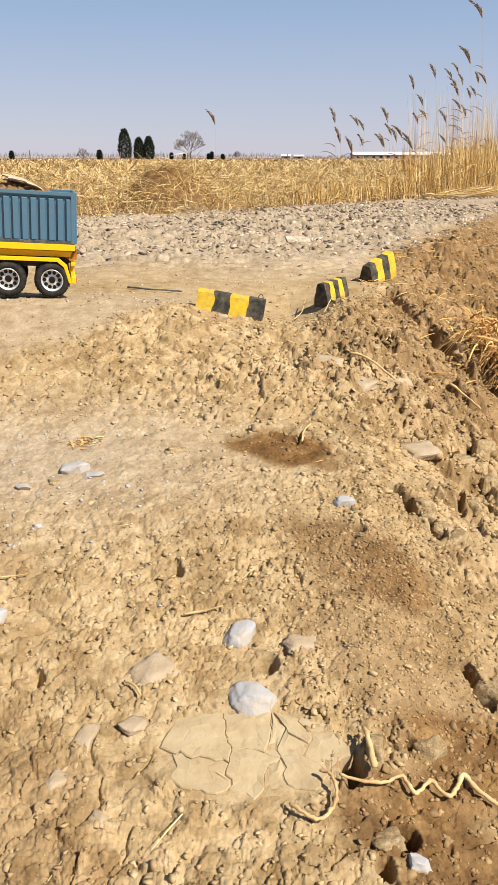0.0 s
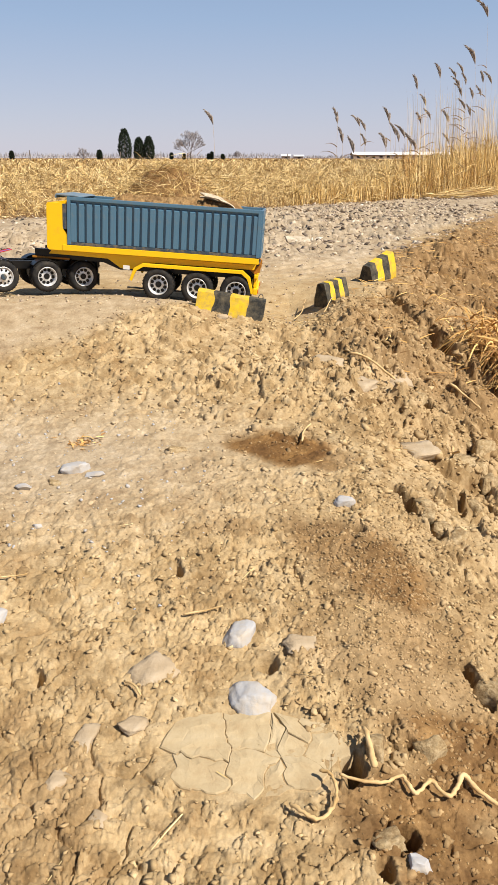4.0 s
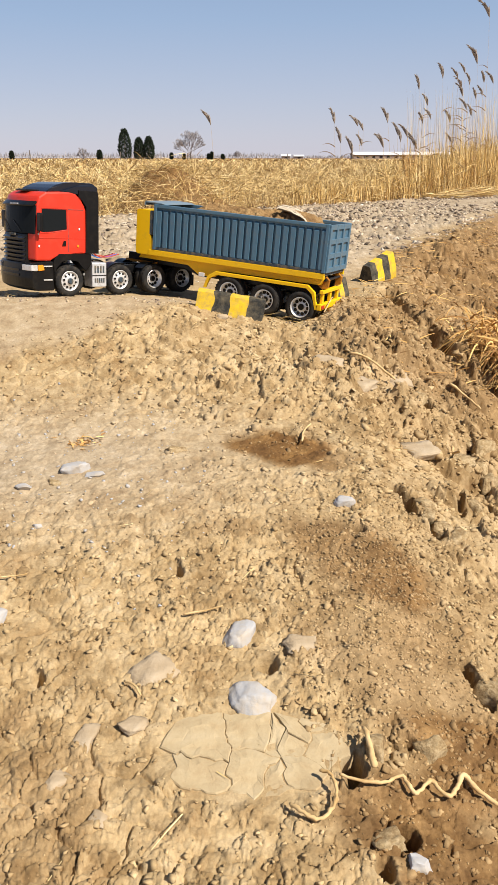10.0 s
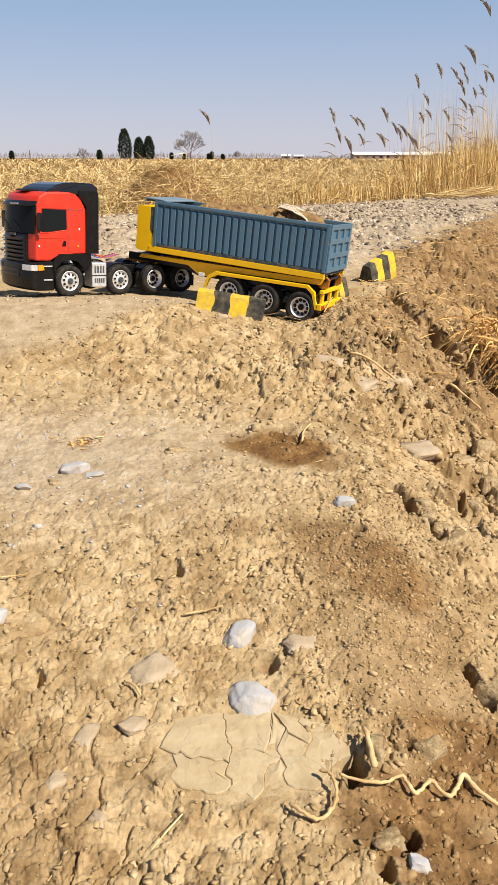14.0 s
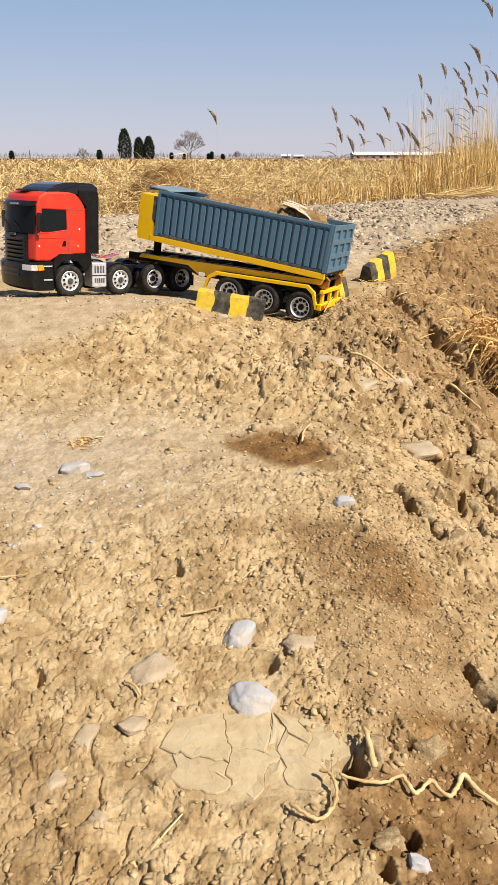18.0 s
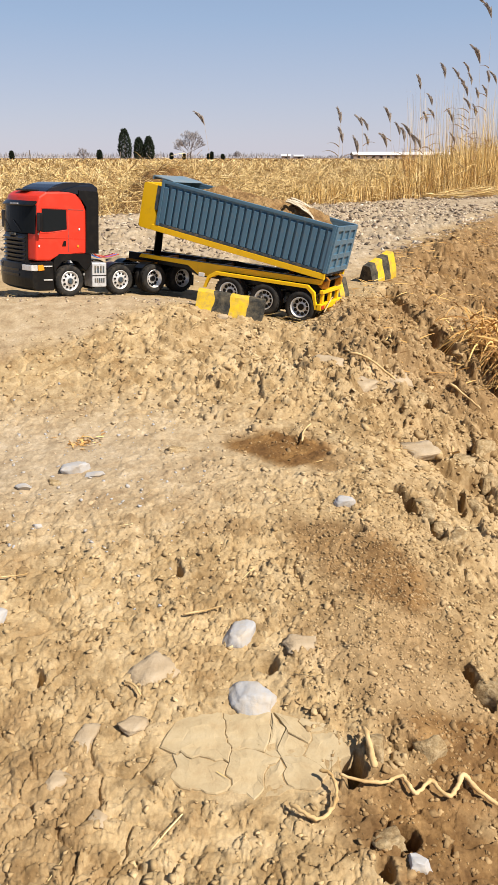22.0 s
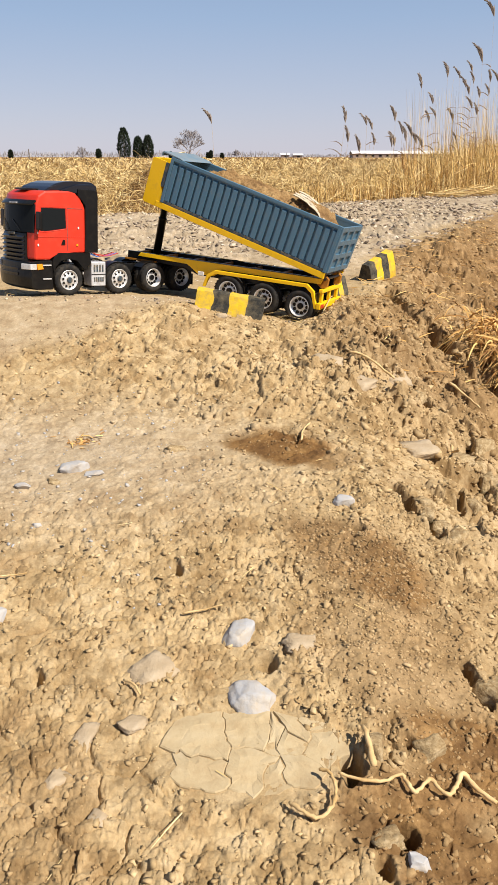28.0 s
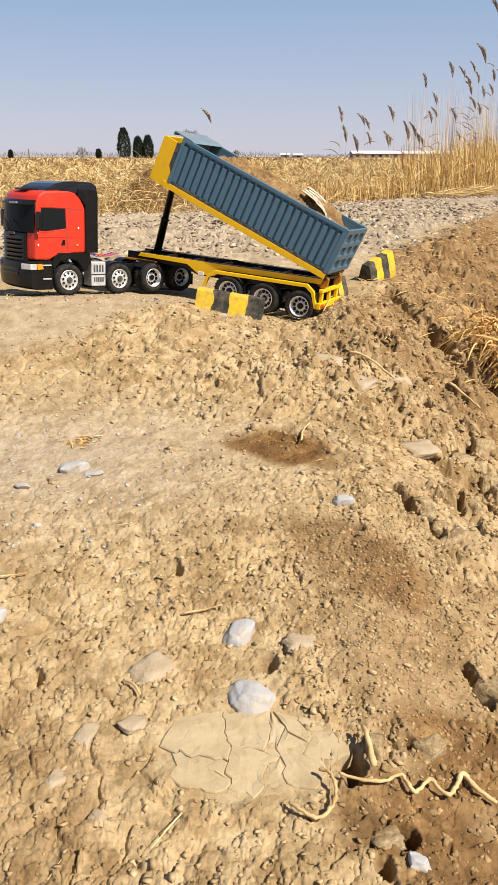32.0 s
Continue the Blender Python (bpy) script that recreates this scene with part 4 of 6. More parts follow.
        y0, y1 = (VN, VN + 0.0094) if side == 0 else (VF - 0.0094, VF)
        part("top_rail", q(u0, u1 - 0.004, y0 - 0.0004 if side == 0 else y0, y1 if side == 0 else y1 + 0.0004, 0.2425, BOX_TOP + 0.0008, 0.0012), m_blue, b)
        part("bottom_rail", q(u0, u1 - 0.004, y0 + 0.0004, y1, 0.1308, 0.1382, 0.0008), m_grime, b, "chipped and dusty bottom rail")
        for uu in (u0, u1 - 0.0125):
            part("corner_post", q(uu, uu + 0.009, y0 - 0.0008 if side == 0 else y0, y1 if side == 0 else y1 + 0.0008, 0.1318, BOX_TOP + 0.0012, 0.001), m_blue, b)
    # tailgate with nine panels
    gate = part("tailgate", q(u1 - 0.0055, u1 - 0.003, VN + 0.001, VF - 0.001, 0.133, BOX_TOP - 0.001), m_blue, b, "tailgate with nine sunk panels")
    for k in range(4):
        y = VN + 0.001 + k * (VF - VN - 0.015) / 3
        part("gate_bar", q(u1 - 0.003, u1 + 0.0012, y, y + 0.013, 0.1325, BOX_TOP, 0.0006), m_blue, gate)
        z = 0.1325 + k * (BOX_TOP - 0.1325 - 0.0125) / 3
        for j in range(3):
            y0 = VN + 0.0145 + j * (VF - VN - 0.015) / 3
            part("gate_rung", q(u1 - 0.003, u1 + 0.001, y0, y0 + (VF - VN - 0.015) / 3 - 0.014, z, z + 0.0125, 0.0005), m_blue, gate)
    # hood over the front end
    part("hood", prism([(-0.478 - hu, 0.2530 - hw), (-0.476 - hu, 0.2572 - hw), (-0.424 - hu, 0.2552 - hw), (-0.412 - hu, 0.2520 - hw)], 0.004, 0.173, 0.0008), m_hood, b, "dusty grey-blue hood plate over the front end")
    part("hood_lip", q(-0.479, -0.4755, 0.004, 0.173, 0.2465, 0.2535, 0.0006), m_hood, b)
    for y0 in (0.010, 0.164):
        part("hood_bracket", q(-0.447, -0.430, y0, y0 + 0.003, BOX_TOP + 0.0012, 0.2525), m_grime, b)

    # telescopic ram in three stages
    stages = []
    for k, (r, length) in enumerate(((0.0112, 0.112), (0.0094, 0.112), (0.0076, 0.112))):
        s = part("ram_stage", lathe([(r * 0.7, 0), (r, 0.001), (r, length - 0.004), (r * 1.12, length - 0.004), (r * 1.12, length)], 18, "z"), m_black, t, "black hydraulic ram stage", True)
        stages.append(s)
    part("ram_foot", box(-0.494, -0.470, 0.070, 0.107, 0.0935, 0.1000, 0.001), m_black, t)
    return t, ws, b, stages


tractor, tractor_wheels = build_tractor()
trailer, trailer_wheels, tipper, ram = build_trailer()


def build_load():
    """The heap in the tipping body, about the body's hinge."""
    hu, hw = HINGE[0], HINGE[2]
    nu, nv = 210, 70
    us, vs = np.linspace(-0.444, 0.050, nu), np.linspace(0.012, 0.165, nv)
    gu, gv = np.meshgrid(us, vs)
    across = 1 - ((gv - 0.0885) / 0.08) ** 2
    ends = (0.35 + 0.65 * step(-0.42, -0.30, gu)) * (1 - 0.75 * step(-0.03, 0.05, gu))
    z = 0.192 + 0.044 * ends + 0.022 * across * ends
    z = z + 0.006 * clods(gu, gv, 0.04, 51, 0.6) + 0.006 * clods(gu, gv, 0.018, 52, 0.7) + 0.004 * clods(gu, gv, 0.009, 54, 0.7) + 0.016 * (fbm(gu * 18, gv * 18, 4, 53) - 0.5)
    i = np.arange(nu * nv).reshape(nv, nu)
    faces = np.stack([i[:-1, :-1], i[:-1, 1:], i[1:, 1:], i[1:, :-1]], -1).reshape(-1, 4)
    ob = from_arrays("soil_load", np.stack([gu.ravel() - hu, gv.ravel(), z.ravel() - hw], -1), faces, m_load, False)
    return tagged(ob, "heap of brown lumpy soil filling the tipping body", "soil")


def build_slab():
    hu, hw = HINGE[0], HINGE[2]
    root = tagged(empty("bark_slab"), "pale weathered splintered bark slab lying on the soil heap", "bark")
    rnd = random.Random(5)
    for k in range(7):
        bm = bmesh.new()
        n = 9
        rows = []
        y = 0.030 + k * 0.0135
        lift = 0.004 * rnd.random()
        for i in range(n):
            f = i / (n - 1)
            u = -0.098 + 0.098 * f + rnd.uniform(-0.004, 0.004) - 0.006 * (k % 3)
            w = 0.262 + lift + 0.016 * math.sin(math.pi * (0.25 + 0.7 * f)) - 0.026 * f + 0.004 * math.sin(k * 1.7)
            half = 0.0072 * (1 - 0.35 * abs(f - 0.4)) + rnd.uniform(-0.001, 0.001)
            rows.append([bm.verts.new((u - hu, y + s * half + rnd.uniform(-0.0006, 0.0006), w - hw + d)) for s, d in ((-1, 0), (0, 0.0025), (1, 0), (0, -0.003))])
        for a, b2 in zip(rows, rows[1:]):
            for j in range(4):
                bm.faces.new([a[j], a[(j + 1) % 4], b2[(j + 1) % 4], b2[j]])
        bm.faces.new(rows[0])
        bm.faces.new(rows[-1][::-1])
        part("splinter", bm, m_bark, root)
    return root


load, slab = build_load(), build_slab()


# ------------------------------------------------------------------ striped blocks
def build_block(m, length, depth, high, stripes, label, loop):
    root = tagged(empty("barrier_block", None, m), label, "barrier", "striped blocks along the pit edge")
    n = len(stripes)
    for k, dark in enumerate(stripes):
        x0, x1 = -length / 2 + length * k / n, -length / 2 + length * (k + 1) / n
        bm = bmesh.new()
        rise = [-0.012, high * 0.1, high * 0.22, high * 0.4, high * 0.58, high * 0.76, high * 0.93]
        side = [(float(np.interp(z, [0, high * 0.22, high * 0.93], [depth / 2, depth / 2, depth * 0.27])), z) for z in rise]
        sec = [(-y, z) for y, z in side] + [(-depth * 0.22, high), (0.0, high * 1.01), (depth * 0.22, high)] + side[::-1]
        rings = []
        for j, x in enumerate(np.linspace(x0, x1, 5)):
            ring = []
            for y, z in sec:
                # the painted edge wavers, the worn corners are chipped
                edge = sum(f * 0.0055 * noise.noise((b * 5.3, y * 40, z * 55)) for b, f in ((k, 1 - j / 4), (k + 1, j / 4)) if 0 < b < n)
                ring.append(bm.verts.new((x + edge, y + 0.0018 * noise.noise((x * 60, y * 60, z * 60)), z + (0.0022 if z > 0 else 0) * noise.noise((x * 50 + 9, y * 50, z * 50)))))
            rings.append(ring)
        for a, b in zip(rings, rings[1:]):
            for j in range(len(sec)):
                bm.faces.new([a[j], a[(j + 1) % len(sec)], b[(j + 1) % len(sec)], b[j]])
        bm.faces.new(rings[0])
        bm.faces.new(rings[-1][::-1])
        part("stripe", bm, m_blk_black if dark else m_blk_yellow, root, "black painted stripe" if dark else "yellow painted stripe")
    if loop:
        pts = [(length * 0.42 + 0.006 * math.cos(a), 0, high - 0.001 + 0.013 * math.sin(a)) for a in np.linspace(0, math.pi, 9)]
        part("lifting_loop", tube(pts, 0.0012, 6), m_grime, root, "bent wire lifting loop")
    return root


BLOCK_1 = pose(-0.050, 1.865, 0.028, 0, 9, -5)
BLOCK_2 = pose(0.236, 2.19, 0.022, 0, -3, 52)
BLOCK_3 = pose(0.428, 2.58, 0.018, 6, -13, 50)
build_block(BLOCK_1, 0.165, 0.05, 0.064, (0, 1, 0, 1), "yellow and black striped concrete block with a wire loop", True)
build_block(BLOCK_2, 0.115, 0.044, 0.054, (1, 0, 1, 0, 1), "black and yellow striped block on the pit edge", False)
build_block(BLOCK_3, 0.150, 0.055, 0.076, (1, 0, 1, 0), "black and yellow striped block leaning on the pit edge", False)


# ------------------------------------------------------------------ scattered earth, chips and straw
def lump_shape(seed, rings=1, squash=0.7, corners=8, least=0.35):
    """Corners and faces of an angular lump, about 1 across; more rings give rougher faces."""
    rnd = random.Random(seed)
    bm = bmesh.new()
    for k in range(corners + 4 * (rings > 1)):
        c = Vector((1 if k & 1 else -1, 1 if k & 2 else -1, 1 if k & 4 else -1))
        bm.verts.new(Vector([a * 0.42 * rnd.uniform(least, 1.15) for a in c]))
    hull = bmesh.ops.convex_hull(bm, input=bm.verts)
    bmesh.ops.delete(bm, geom=[v for v in bm.verts if not v.link_faces], context="VERTS")
    if rings > 1:
        bmesh.ops.subdivide_edges(bm, edges=bm.edges[:], cuts=2 * (rings - 1), use_grid_fill=True)
        bmesh.ops.triangulate(bm, faces=bm.faces[:])
        for v in bm.verts:
            v.co *= 1 + 0.16 * noise.noise(v.co * 3.1 + Vector((seed, 0, 0))) + 0.10 * noise.noise(v.co * 8.0 + Vector((0, seed, 0)))
    for v in bm.verts:
        v.co.z *= squash
    bm.verts.index_update()
    vs = np.array([v.co[:] for v in bm.verts])
    fs = np.array([[v.index for v in f.verts] for f in bm.faces])
    bm.free()
    return vs, fs


def scatter(name, spots, shapes, material, seed, sink=0.25, label="", category=""):
    """Lumps at (x, y, size) joined into one mesh, each turned at random."""
    rng = np.random.default_rng(seed)
    spots = np.asarray(spots)
    zs, damp, gravel = land(spots[:, 0], spots[:, 1])
    damp = 0.6 * damp                # loose pieces dry first
    verts, faces, count, base = [], [], [], 0
    for (x, y, size), z in zip(spots, zs):
        vs, fs = shapes[rng.integers(len(shapes))]
        m = np.array(Euler((rng.uniform(-0.6, 0.6), rng.uniform(-0.6, 0.6), rng.uniform(0, 6.28))).to_matrix())
        p = (vs * size * rng.uniform(0.75, 1.25, 3)) @ m.T
        verts.append(p + (x, y, z + size * (0.32 - sink)))
        faces.append(fs + base)
        count.append(len(vs))
        base += len(vs)
    ob = from_arrays(name, np.concatenate(verts), np.concatenate(faces), material)
    for key, v in (("damp", damp), ("gravel", gravel)):
        ob.data.attributes.new(key, "FLOAT", "POINT").data.foreach_set("value", np.repeat(v, count).astype(np.float32))
    return tagged(ob, label, category, kind="stuff")


def pick(rng, n, x0, x1, y0, y1, keep):
    x, y = rng.uniform(x0, x1, n), y0 + (y1 - y0) * rng.uniform(0, 1, n) ** 1.25
    k = rng.uniform(0, 1, n) < keep(x, y)
    return x[k], y[k]


def build_scatter():
    rng = np.random.default_rng(11)
    small = [lump_shape(100 + k, 1, 0.26 + 0.045 * (k % 9)) for k in range(18)]
    large = [lump_shape(200 + k, 1, 0.30 + 0.06 * (k % 6), 10) for k in range(24)]

    def loose(x, y):
        s = bank(x, y)
        calm = np.clip(1.2 - spot(x, y, -0.36, 1.18, 0.42, 0.26), 0, 1)
        road = step(1.80, 1.95, y) * (1 - step(-0.05, 0.03, s))
        crust = 0.4 + 0.6 * step(0.9, 1.1, spot(x, y, 0.0, 0.592, 0.09, 0.06))
        return crust * np.clip(0.25 + 0.9 * fbm(x * 7, y * 7, 3, 81) ** 1.5 + 0.5 * step(-0.08, 0.05, s) - 0.75 * calm, 0.03, 1) * (1 - 0.93 * road) * (1 - 0.85 * step(0.0, 0.14, y - 1.5 - 1.03 * (x + 0.51)))

    x, y = pick(rng, 60000, -0.85, 1.1, 0.36, 2.5, loose)
    size = (0.0022 + 0.0085 * rng.uniform(0, 1, len(x)) ** 3.0) * (0.75 + 0.22 * y)
    wet = land(x, y, False)[1] > 0.42
    scatter("earth_crumbs", np.stack([x, y, size], -1)[~wet], small, m_clod, 12, 0.26, "loose dry tan earth crumbs on the bank", "earth")
    scatter("damp_crumbs", np.stack([x, y, size * 0.8], -1)[wet], small, m_clod, 18, 0.26, "loose damp brown earth crumbs", "earth")
    x, y = pick(rng, 16000, 0.0, 0.34, 0.5, 1.25, lambda x, y: np.clip(1.3 - spot(x, y, 0.165, 0.86, 0.13, 0.26, 0), 0, 1))
    size = 0.0018 + 0.0034 * rng.uniform(0, 1, len(x)) ** 2
    scatter("slope_grains", np.stack([x, y, size], -1), small[:6], m_clod, 19, 0.24, "fine pale grains strewn over the brown slope", "earth")
    x, y = pick(rng, 11000, -0.8, 1.1, 0.36, 2.4, lambda x, y: loose(x, y) * (0.05 + 0.95 * np.maximum(step(-0.14, 0.05, bank(x, y)), np.clip(1.25 - spot(x, y, 0.12, 1.58, 0.34, 0.28), 0, 1))))
    size = 0.006 + 0.015 * rng.uniform(0, 1, len(x)) ** 3.4 * np.where(y < 1.0, 0.35, 1.0)
    scatter("earth_clods", np.stack([x, y, size], -1), large, m_clod, 13, 0.30, "broken tan clay clods on the bank", "earth")
    x, y = pick(rng, 25000, 0.1, 1.7, 0.4, 4.6, lambda x, y: step(0.02, 0.12, bank(x, y) + 0.15 * step(2.3, 3.2, y)) * (0.3 + 0.7 * step(1.5, 2.0, y)))
    size = (0.0032 + 0.019 * rng.uniform(0, 1, len(x)) ** 4) * np.where(y < 1.1, 0.6, 1.0)
    scatter("pit_clods", np.stack([x, y, size], -1), large, m_clod, 14, 0.26, "brown crumbled soil on the pit slope", "earth")
    # chips of bark and stone on the track
    flat = [(vs * (1.0, 0.45 + 0.05 * (k % 5), 1.0), fs) for k in range(14) for vs, fs in [lump_shape(300 + k, 1, 0.16 + 0.02 * (k % 4))]]
    x, y = rng.uniform(-2.6, 3.4, 46000), 2.5 + 5.6 * rng.uniform(0, 1, 46000) ** 0.9
    s = bank(x, y)
    edge = np.interp(x, [-8, -1.2, -0.14, 0.8, 2.95, 8, 30], [3.6, 5.2, 5.8, 6.9, 9.0, 12.5, 26])
    track = np.exp(-((y - 2.75 - 0.95 * np.maximum(x - 0.1, 0)) / 0.42) ** 2)
    dens = step(2.7, 3.5, y + 0.8 * (fbm(x * 1.7, y * 1.7, 3, 91) - 0.5)) * (0.25 + 0.75 * step(0.36, 0.6, fbm(x * 1.6, y * 2.4, 3, 93))) * (1 - 0.9 * track)
    k = (rng.uniform(0, 1, len(x)) < dens) & (s < -0.05) & (y < edge + 0.1)
    x, y = x[k], y[k]
    size = 0.008 + 0.046 * rng.uniform(0, 1, len(x)) ** 2.6
    scatter("track_chips", np.stack([x, y, size], -1), flat, m_chip, 15, 0.30, "grey stone and bark chips strewn over the track", "gravel")
    x, y = pick(rng, 2600, -1.0, 0.9, 1.85, 3.4, lambda x, y: 0.6 * (bank(x, y) < -0.02))
    size = 0.003 + 0.007 * rng.uniform(0, 1, len(x)) ** 2
    scatter("track_grit", np.stack([x, y, size], -1), small, m_chip, 16, 0.25, "fine grit on the dusty track", "gravel")
    x, y = pick(rng, 900, -0.8, -0.06, 0.8, 1.5, lambda x, y: np.clip(1.4 - spot(x, y, -0.36, 1.18, 0.5, 0.32), 0, 1))
    size = 0.002 + 0.006 * rng.uniform(0, 1, len(x)) ** 2
    scatter("pale_pebbles", np.stack([x, y, size], -1), small, m_stone, 17, 0.25, "small pale pebbles in the trodden dust", "pebbles")


def blades(name, root, way, length, width, bend, material, label, category, segments=3, dip=None):
    """Bent ribbons: n x 3 roots, n x 3 unit ways; they droop by bend."""
    n = len(root)
    side = np.cross(way, np.array([0.0, 0.0, 1.0]))
    bad = np.linalg.norm(side, axis=1) < 1e-3
    side[bad] = (1, 0, 0)
    side /= np.linalg.norm(side, axis=1)[:, None]
    turn = np.random.default_rng(7).uniform(-1.2, 1.2, n)[:, None]
    up = np.cross(side, way)
    side = side * np.cos(turn) + up * np.sin(turn)
    rows = []
    for i in range(segments + 1):
        f = i / segments
        p = root + way * (length * f)[:, None]
        p[:, 2] -= bend * length * f * f
        if dip is not None:
            p[:, 2] = np.maximum(p[:, 2], dip)
        w = (width * (1.0 - 0.75 * f ** 2) / 2)[:, None]
        rows += [p - side * w, p + side * w]
    verts = np.stack(rows, 1).reshape(-1, 3)
    k = 2 * (segments + 1)
    quad = np.array([[2 * i, 2 * i + 1, 2 * i + 3, 2 * i + 2] for i in range(segments)])
    faces = (np.arange(n)[:, None, None] * k + quad[None]).reshape(-1, 4)
    return tagged(from_arrays(name, verts, faces, material), label, category, kind="stuff")


def ways(rng, n, tilt_lo, tilt_hi, lean=None):
    """Unit ways tilted from upright by degrees between two bounds."""
    tilt = np.radians(rng.uniform(tilt_lo, tilt_hi, n))
    turn = rng.uniform(0, 2 * np.pi, n) if lean is None else rng.normal(lean, 0.9, n)
    return np.stack([np.sin(tilt) * np.cos(turn), np.sin(tilt) * np.sin(turn), np.cos(tilt)], -1)


def field_edge(x):
    return np.interp(x, [-8, -1.2, -0.14, 0.8, 2.95, 8, 30], [3.6, 5.15, 5.75, 6.9, 9.0, 12.5, 26])


def build_field():
    rng = np.random.default_rng(21)
    for name, n, y0, y1, l0, l1, w0, w1 in (("reed_straw_edge", 84000, 0.0, 4.0, 0.04, 0.13, 0.002, 0.0045), ("reed_straw", 56000, 4.0, 14.0, 0.09, 0.26, 0.005, 0.010),
                                            ("far_reed_straw", 21000, 14.0, 60.0, 0.14, 0.30, 0.018, 0.04), ("distant_reed_straw", 12000, 60.0, 320.0, 0.14, 0.28, 0.12, 0.3)):
        f = rng.uniform(0, 1, n) ** (1.2 if y0 < 4 else 1.6)
        back = y0 + (y1 - y0) * f
        x = rng.uniform(-1, 1, n) * (2.6 + 0.46 * (back + 5.5)) + 0.04 * back
        y = field_edge(x) + back + 0.12 * rng.normal(0, 1, n)
        k = (bank(x, y) < -0.3) | (back > 2)
        hill = np.clip(1.0 - spot(x, y, -0.62, 6.05, 0.6, 0.48), 0, 1)
        k &= rng.uniform(0, 1, n) > 1.3 * hill
        x, y, back = x[k], y[k], back[k]
        n = len(x)
        z = land(x, y, False)[0]
        tall = step(0.4, 2.4, x) * (1 - step(2.5, 7.0, back))
        length = rng.uniform(l0, l1, n) * (1 + 1.0 * tall) * (0.75 + 0.5 * fbm(x * 0.9, y * 0.9, 3, 101))
        upright = rng.uniform(0, 1, n) < 0.25 + 0.3 * tall
        way = np.where(upright[:, None], ways(rng, n, 3, 30), ways(rng, n, 35, 92))
        root = np.stack([x, y, z + rng.uniform(0, 1, n) ** 1.3 * ((0.20 if y0 < 10 else 0.12) + 0.1 * tall) * (0.5 + fbm(x * 2.2, y * 2.2, 3, 103)) * np.where(upright, 0.3, 1)], -1)
        blades(name, root, way, length, rng.uniform(w0, w1, n), rng.uniform(0.0, 0.35, n), m_straw, "dense golden dry reeds, flattened and tangled", "reeds", 2, z + 0.004)
    # upright stand behind the track
    n = 11000
    x = 0.35 + 3.6 * rng.uniform(0, 1, n) ** 0.8
    y = field_edge(x) + 0.05 + 1.9 * rng.uniform(0, 1, n) ** 1.3
    z = land(x, y, False)[0]
    clumpy = 0.55 + 0.75 * fbm(x * 3.5, y * 3.5, 3, 107)
    length = (0.17 + 0.27 * step(0.9, 2.3, x) + 0.16 * step(2.0, 2.9, x)) * rng.uniform(0.6, 1.2, n) * clumpy
    blades("reed_stand", np.stack([x, y, z], -1), ways(rng, n, 2, 24, 2.6), length, rng.uniform(0.0035, 0.0075, n), rng.uniform(0, 0.12, n), m_gold, "upright dry reed stand behind the track", "reeds", 3)
    n = 420
    x = 2.85 - 1.2 * rng.uniform(0, 1, n) ** 1.7
    y = field_edge(x) + 0.15 + rng.uniform(0, 0.9, n)
    z = land(x, y, False)[0]
    blades("reed_stems", np.stack([x, y, z], -1), ways(rng, n, 1, 9, 2.6), rng.uniform(0.5, 1.1, n), rng.uniform(0.0025, 0.0045, n), rng.uniform(0, 0.06, n), m_straw, "tall thin dry reed stems", "reeds", 3)
    n = 70
    x, y = rng.normal(1.60, 0.035, n), rng.normal(8.15, 0.05, n)
    z = land(x, y, False)[0]
    blades("reed_tuft", np.stack([x, y, z + 0.1], -1), ways(rng, n, 1, 16, 3.0), rng.uniform(0.25, 0.48, n), rng.uniform(0.004, 0.008, n), rng.uniform(0, 0.25, n), m_clump, "dense rusty reed tuft in the stand", "reeds", 3)
    # straw mat at the foot of the stand and grass on the mound
    n = 1500
    x = rng.uniform(1.7, 3.6, n)
    y = field_edge(x) - 0.25 + rng.uniform(0, 0.5, n)
    z = land(x, y, False)[0]
    blades("straw_mat", np.stack([x, y, z + rng.uniform(0.005, 0.05, n)], -1), ways(rng, n, 75, 92, 0.2), rng.uniform(0.12, 0.4, n), rng.uniform(0.004, 0.009, n), rng.uniform(0, 0.05, n), m_straw, "flattened straw mat beside the track", "straw", 2, z + 0.003)
    n = 1500
    x, y = rng.normal(-0.62, 0.32, n), rng.normal(6.0, 0.26, n)
    z = land(x, y, False)[0]
    blades("mound_straw", np.stack([x, y, z], -1), ways(rng, n, 40, 88), rng.uniform(0.08, 0.22, n), rng.uniform(0.002, 0.005, n), rng.uniform(0.1, 0.4, n), m_straw, "thin dry straw on an earth mound", "straw", 2, z + 0.003)
    # tangled clump low on the pit slope
    n = 5200
    x, y = rng.normal(0.77, 0.06, n), rng.normal(2.06, 0.10, n)
    z = land(x, y, False)[0] + 0.005
    blades("dry_reed_clump", np.stack([x, y, z + rng.uniform(0, 0.10, n)], -1), ways(rng, n, 25, 110, 3.9), rng.uniform(0.05, 0.13, n), rng.uniform(0.003, 0.006, n), rng.uniform(0.3, 1.0, n), m_clump, "tangled orange dry reed clump hanging on the pit slope", "reeds", 4)
    # short straws strewn on the bank
    n = 190
    x, y = rng.uniform(-0.8, 1.0, n), rng.uniform(0.4, 2.4, n)
    z = land(x, y)[0]
    blades("strewn_straw", np.stack([x, y, z + 0.004], -1), ways(rng, n, 84, 94), rng.uniform(0.012, 0.05, n), rng.uniform(0.0006, 0.0013, n), rng.uniform(0, 0.08, n), m_straw, "short dry straws strewn on the earth", "straw", 2)
    n = 2600
    x, y = rng.uniform(0.3, 1.7, n), rng.uniform(1.7, 4.8, n)
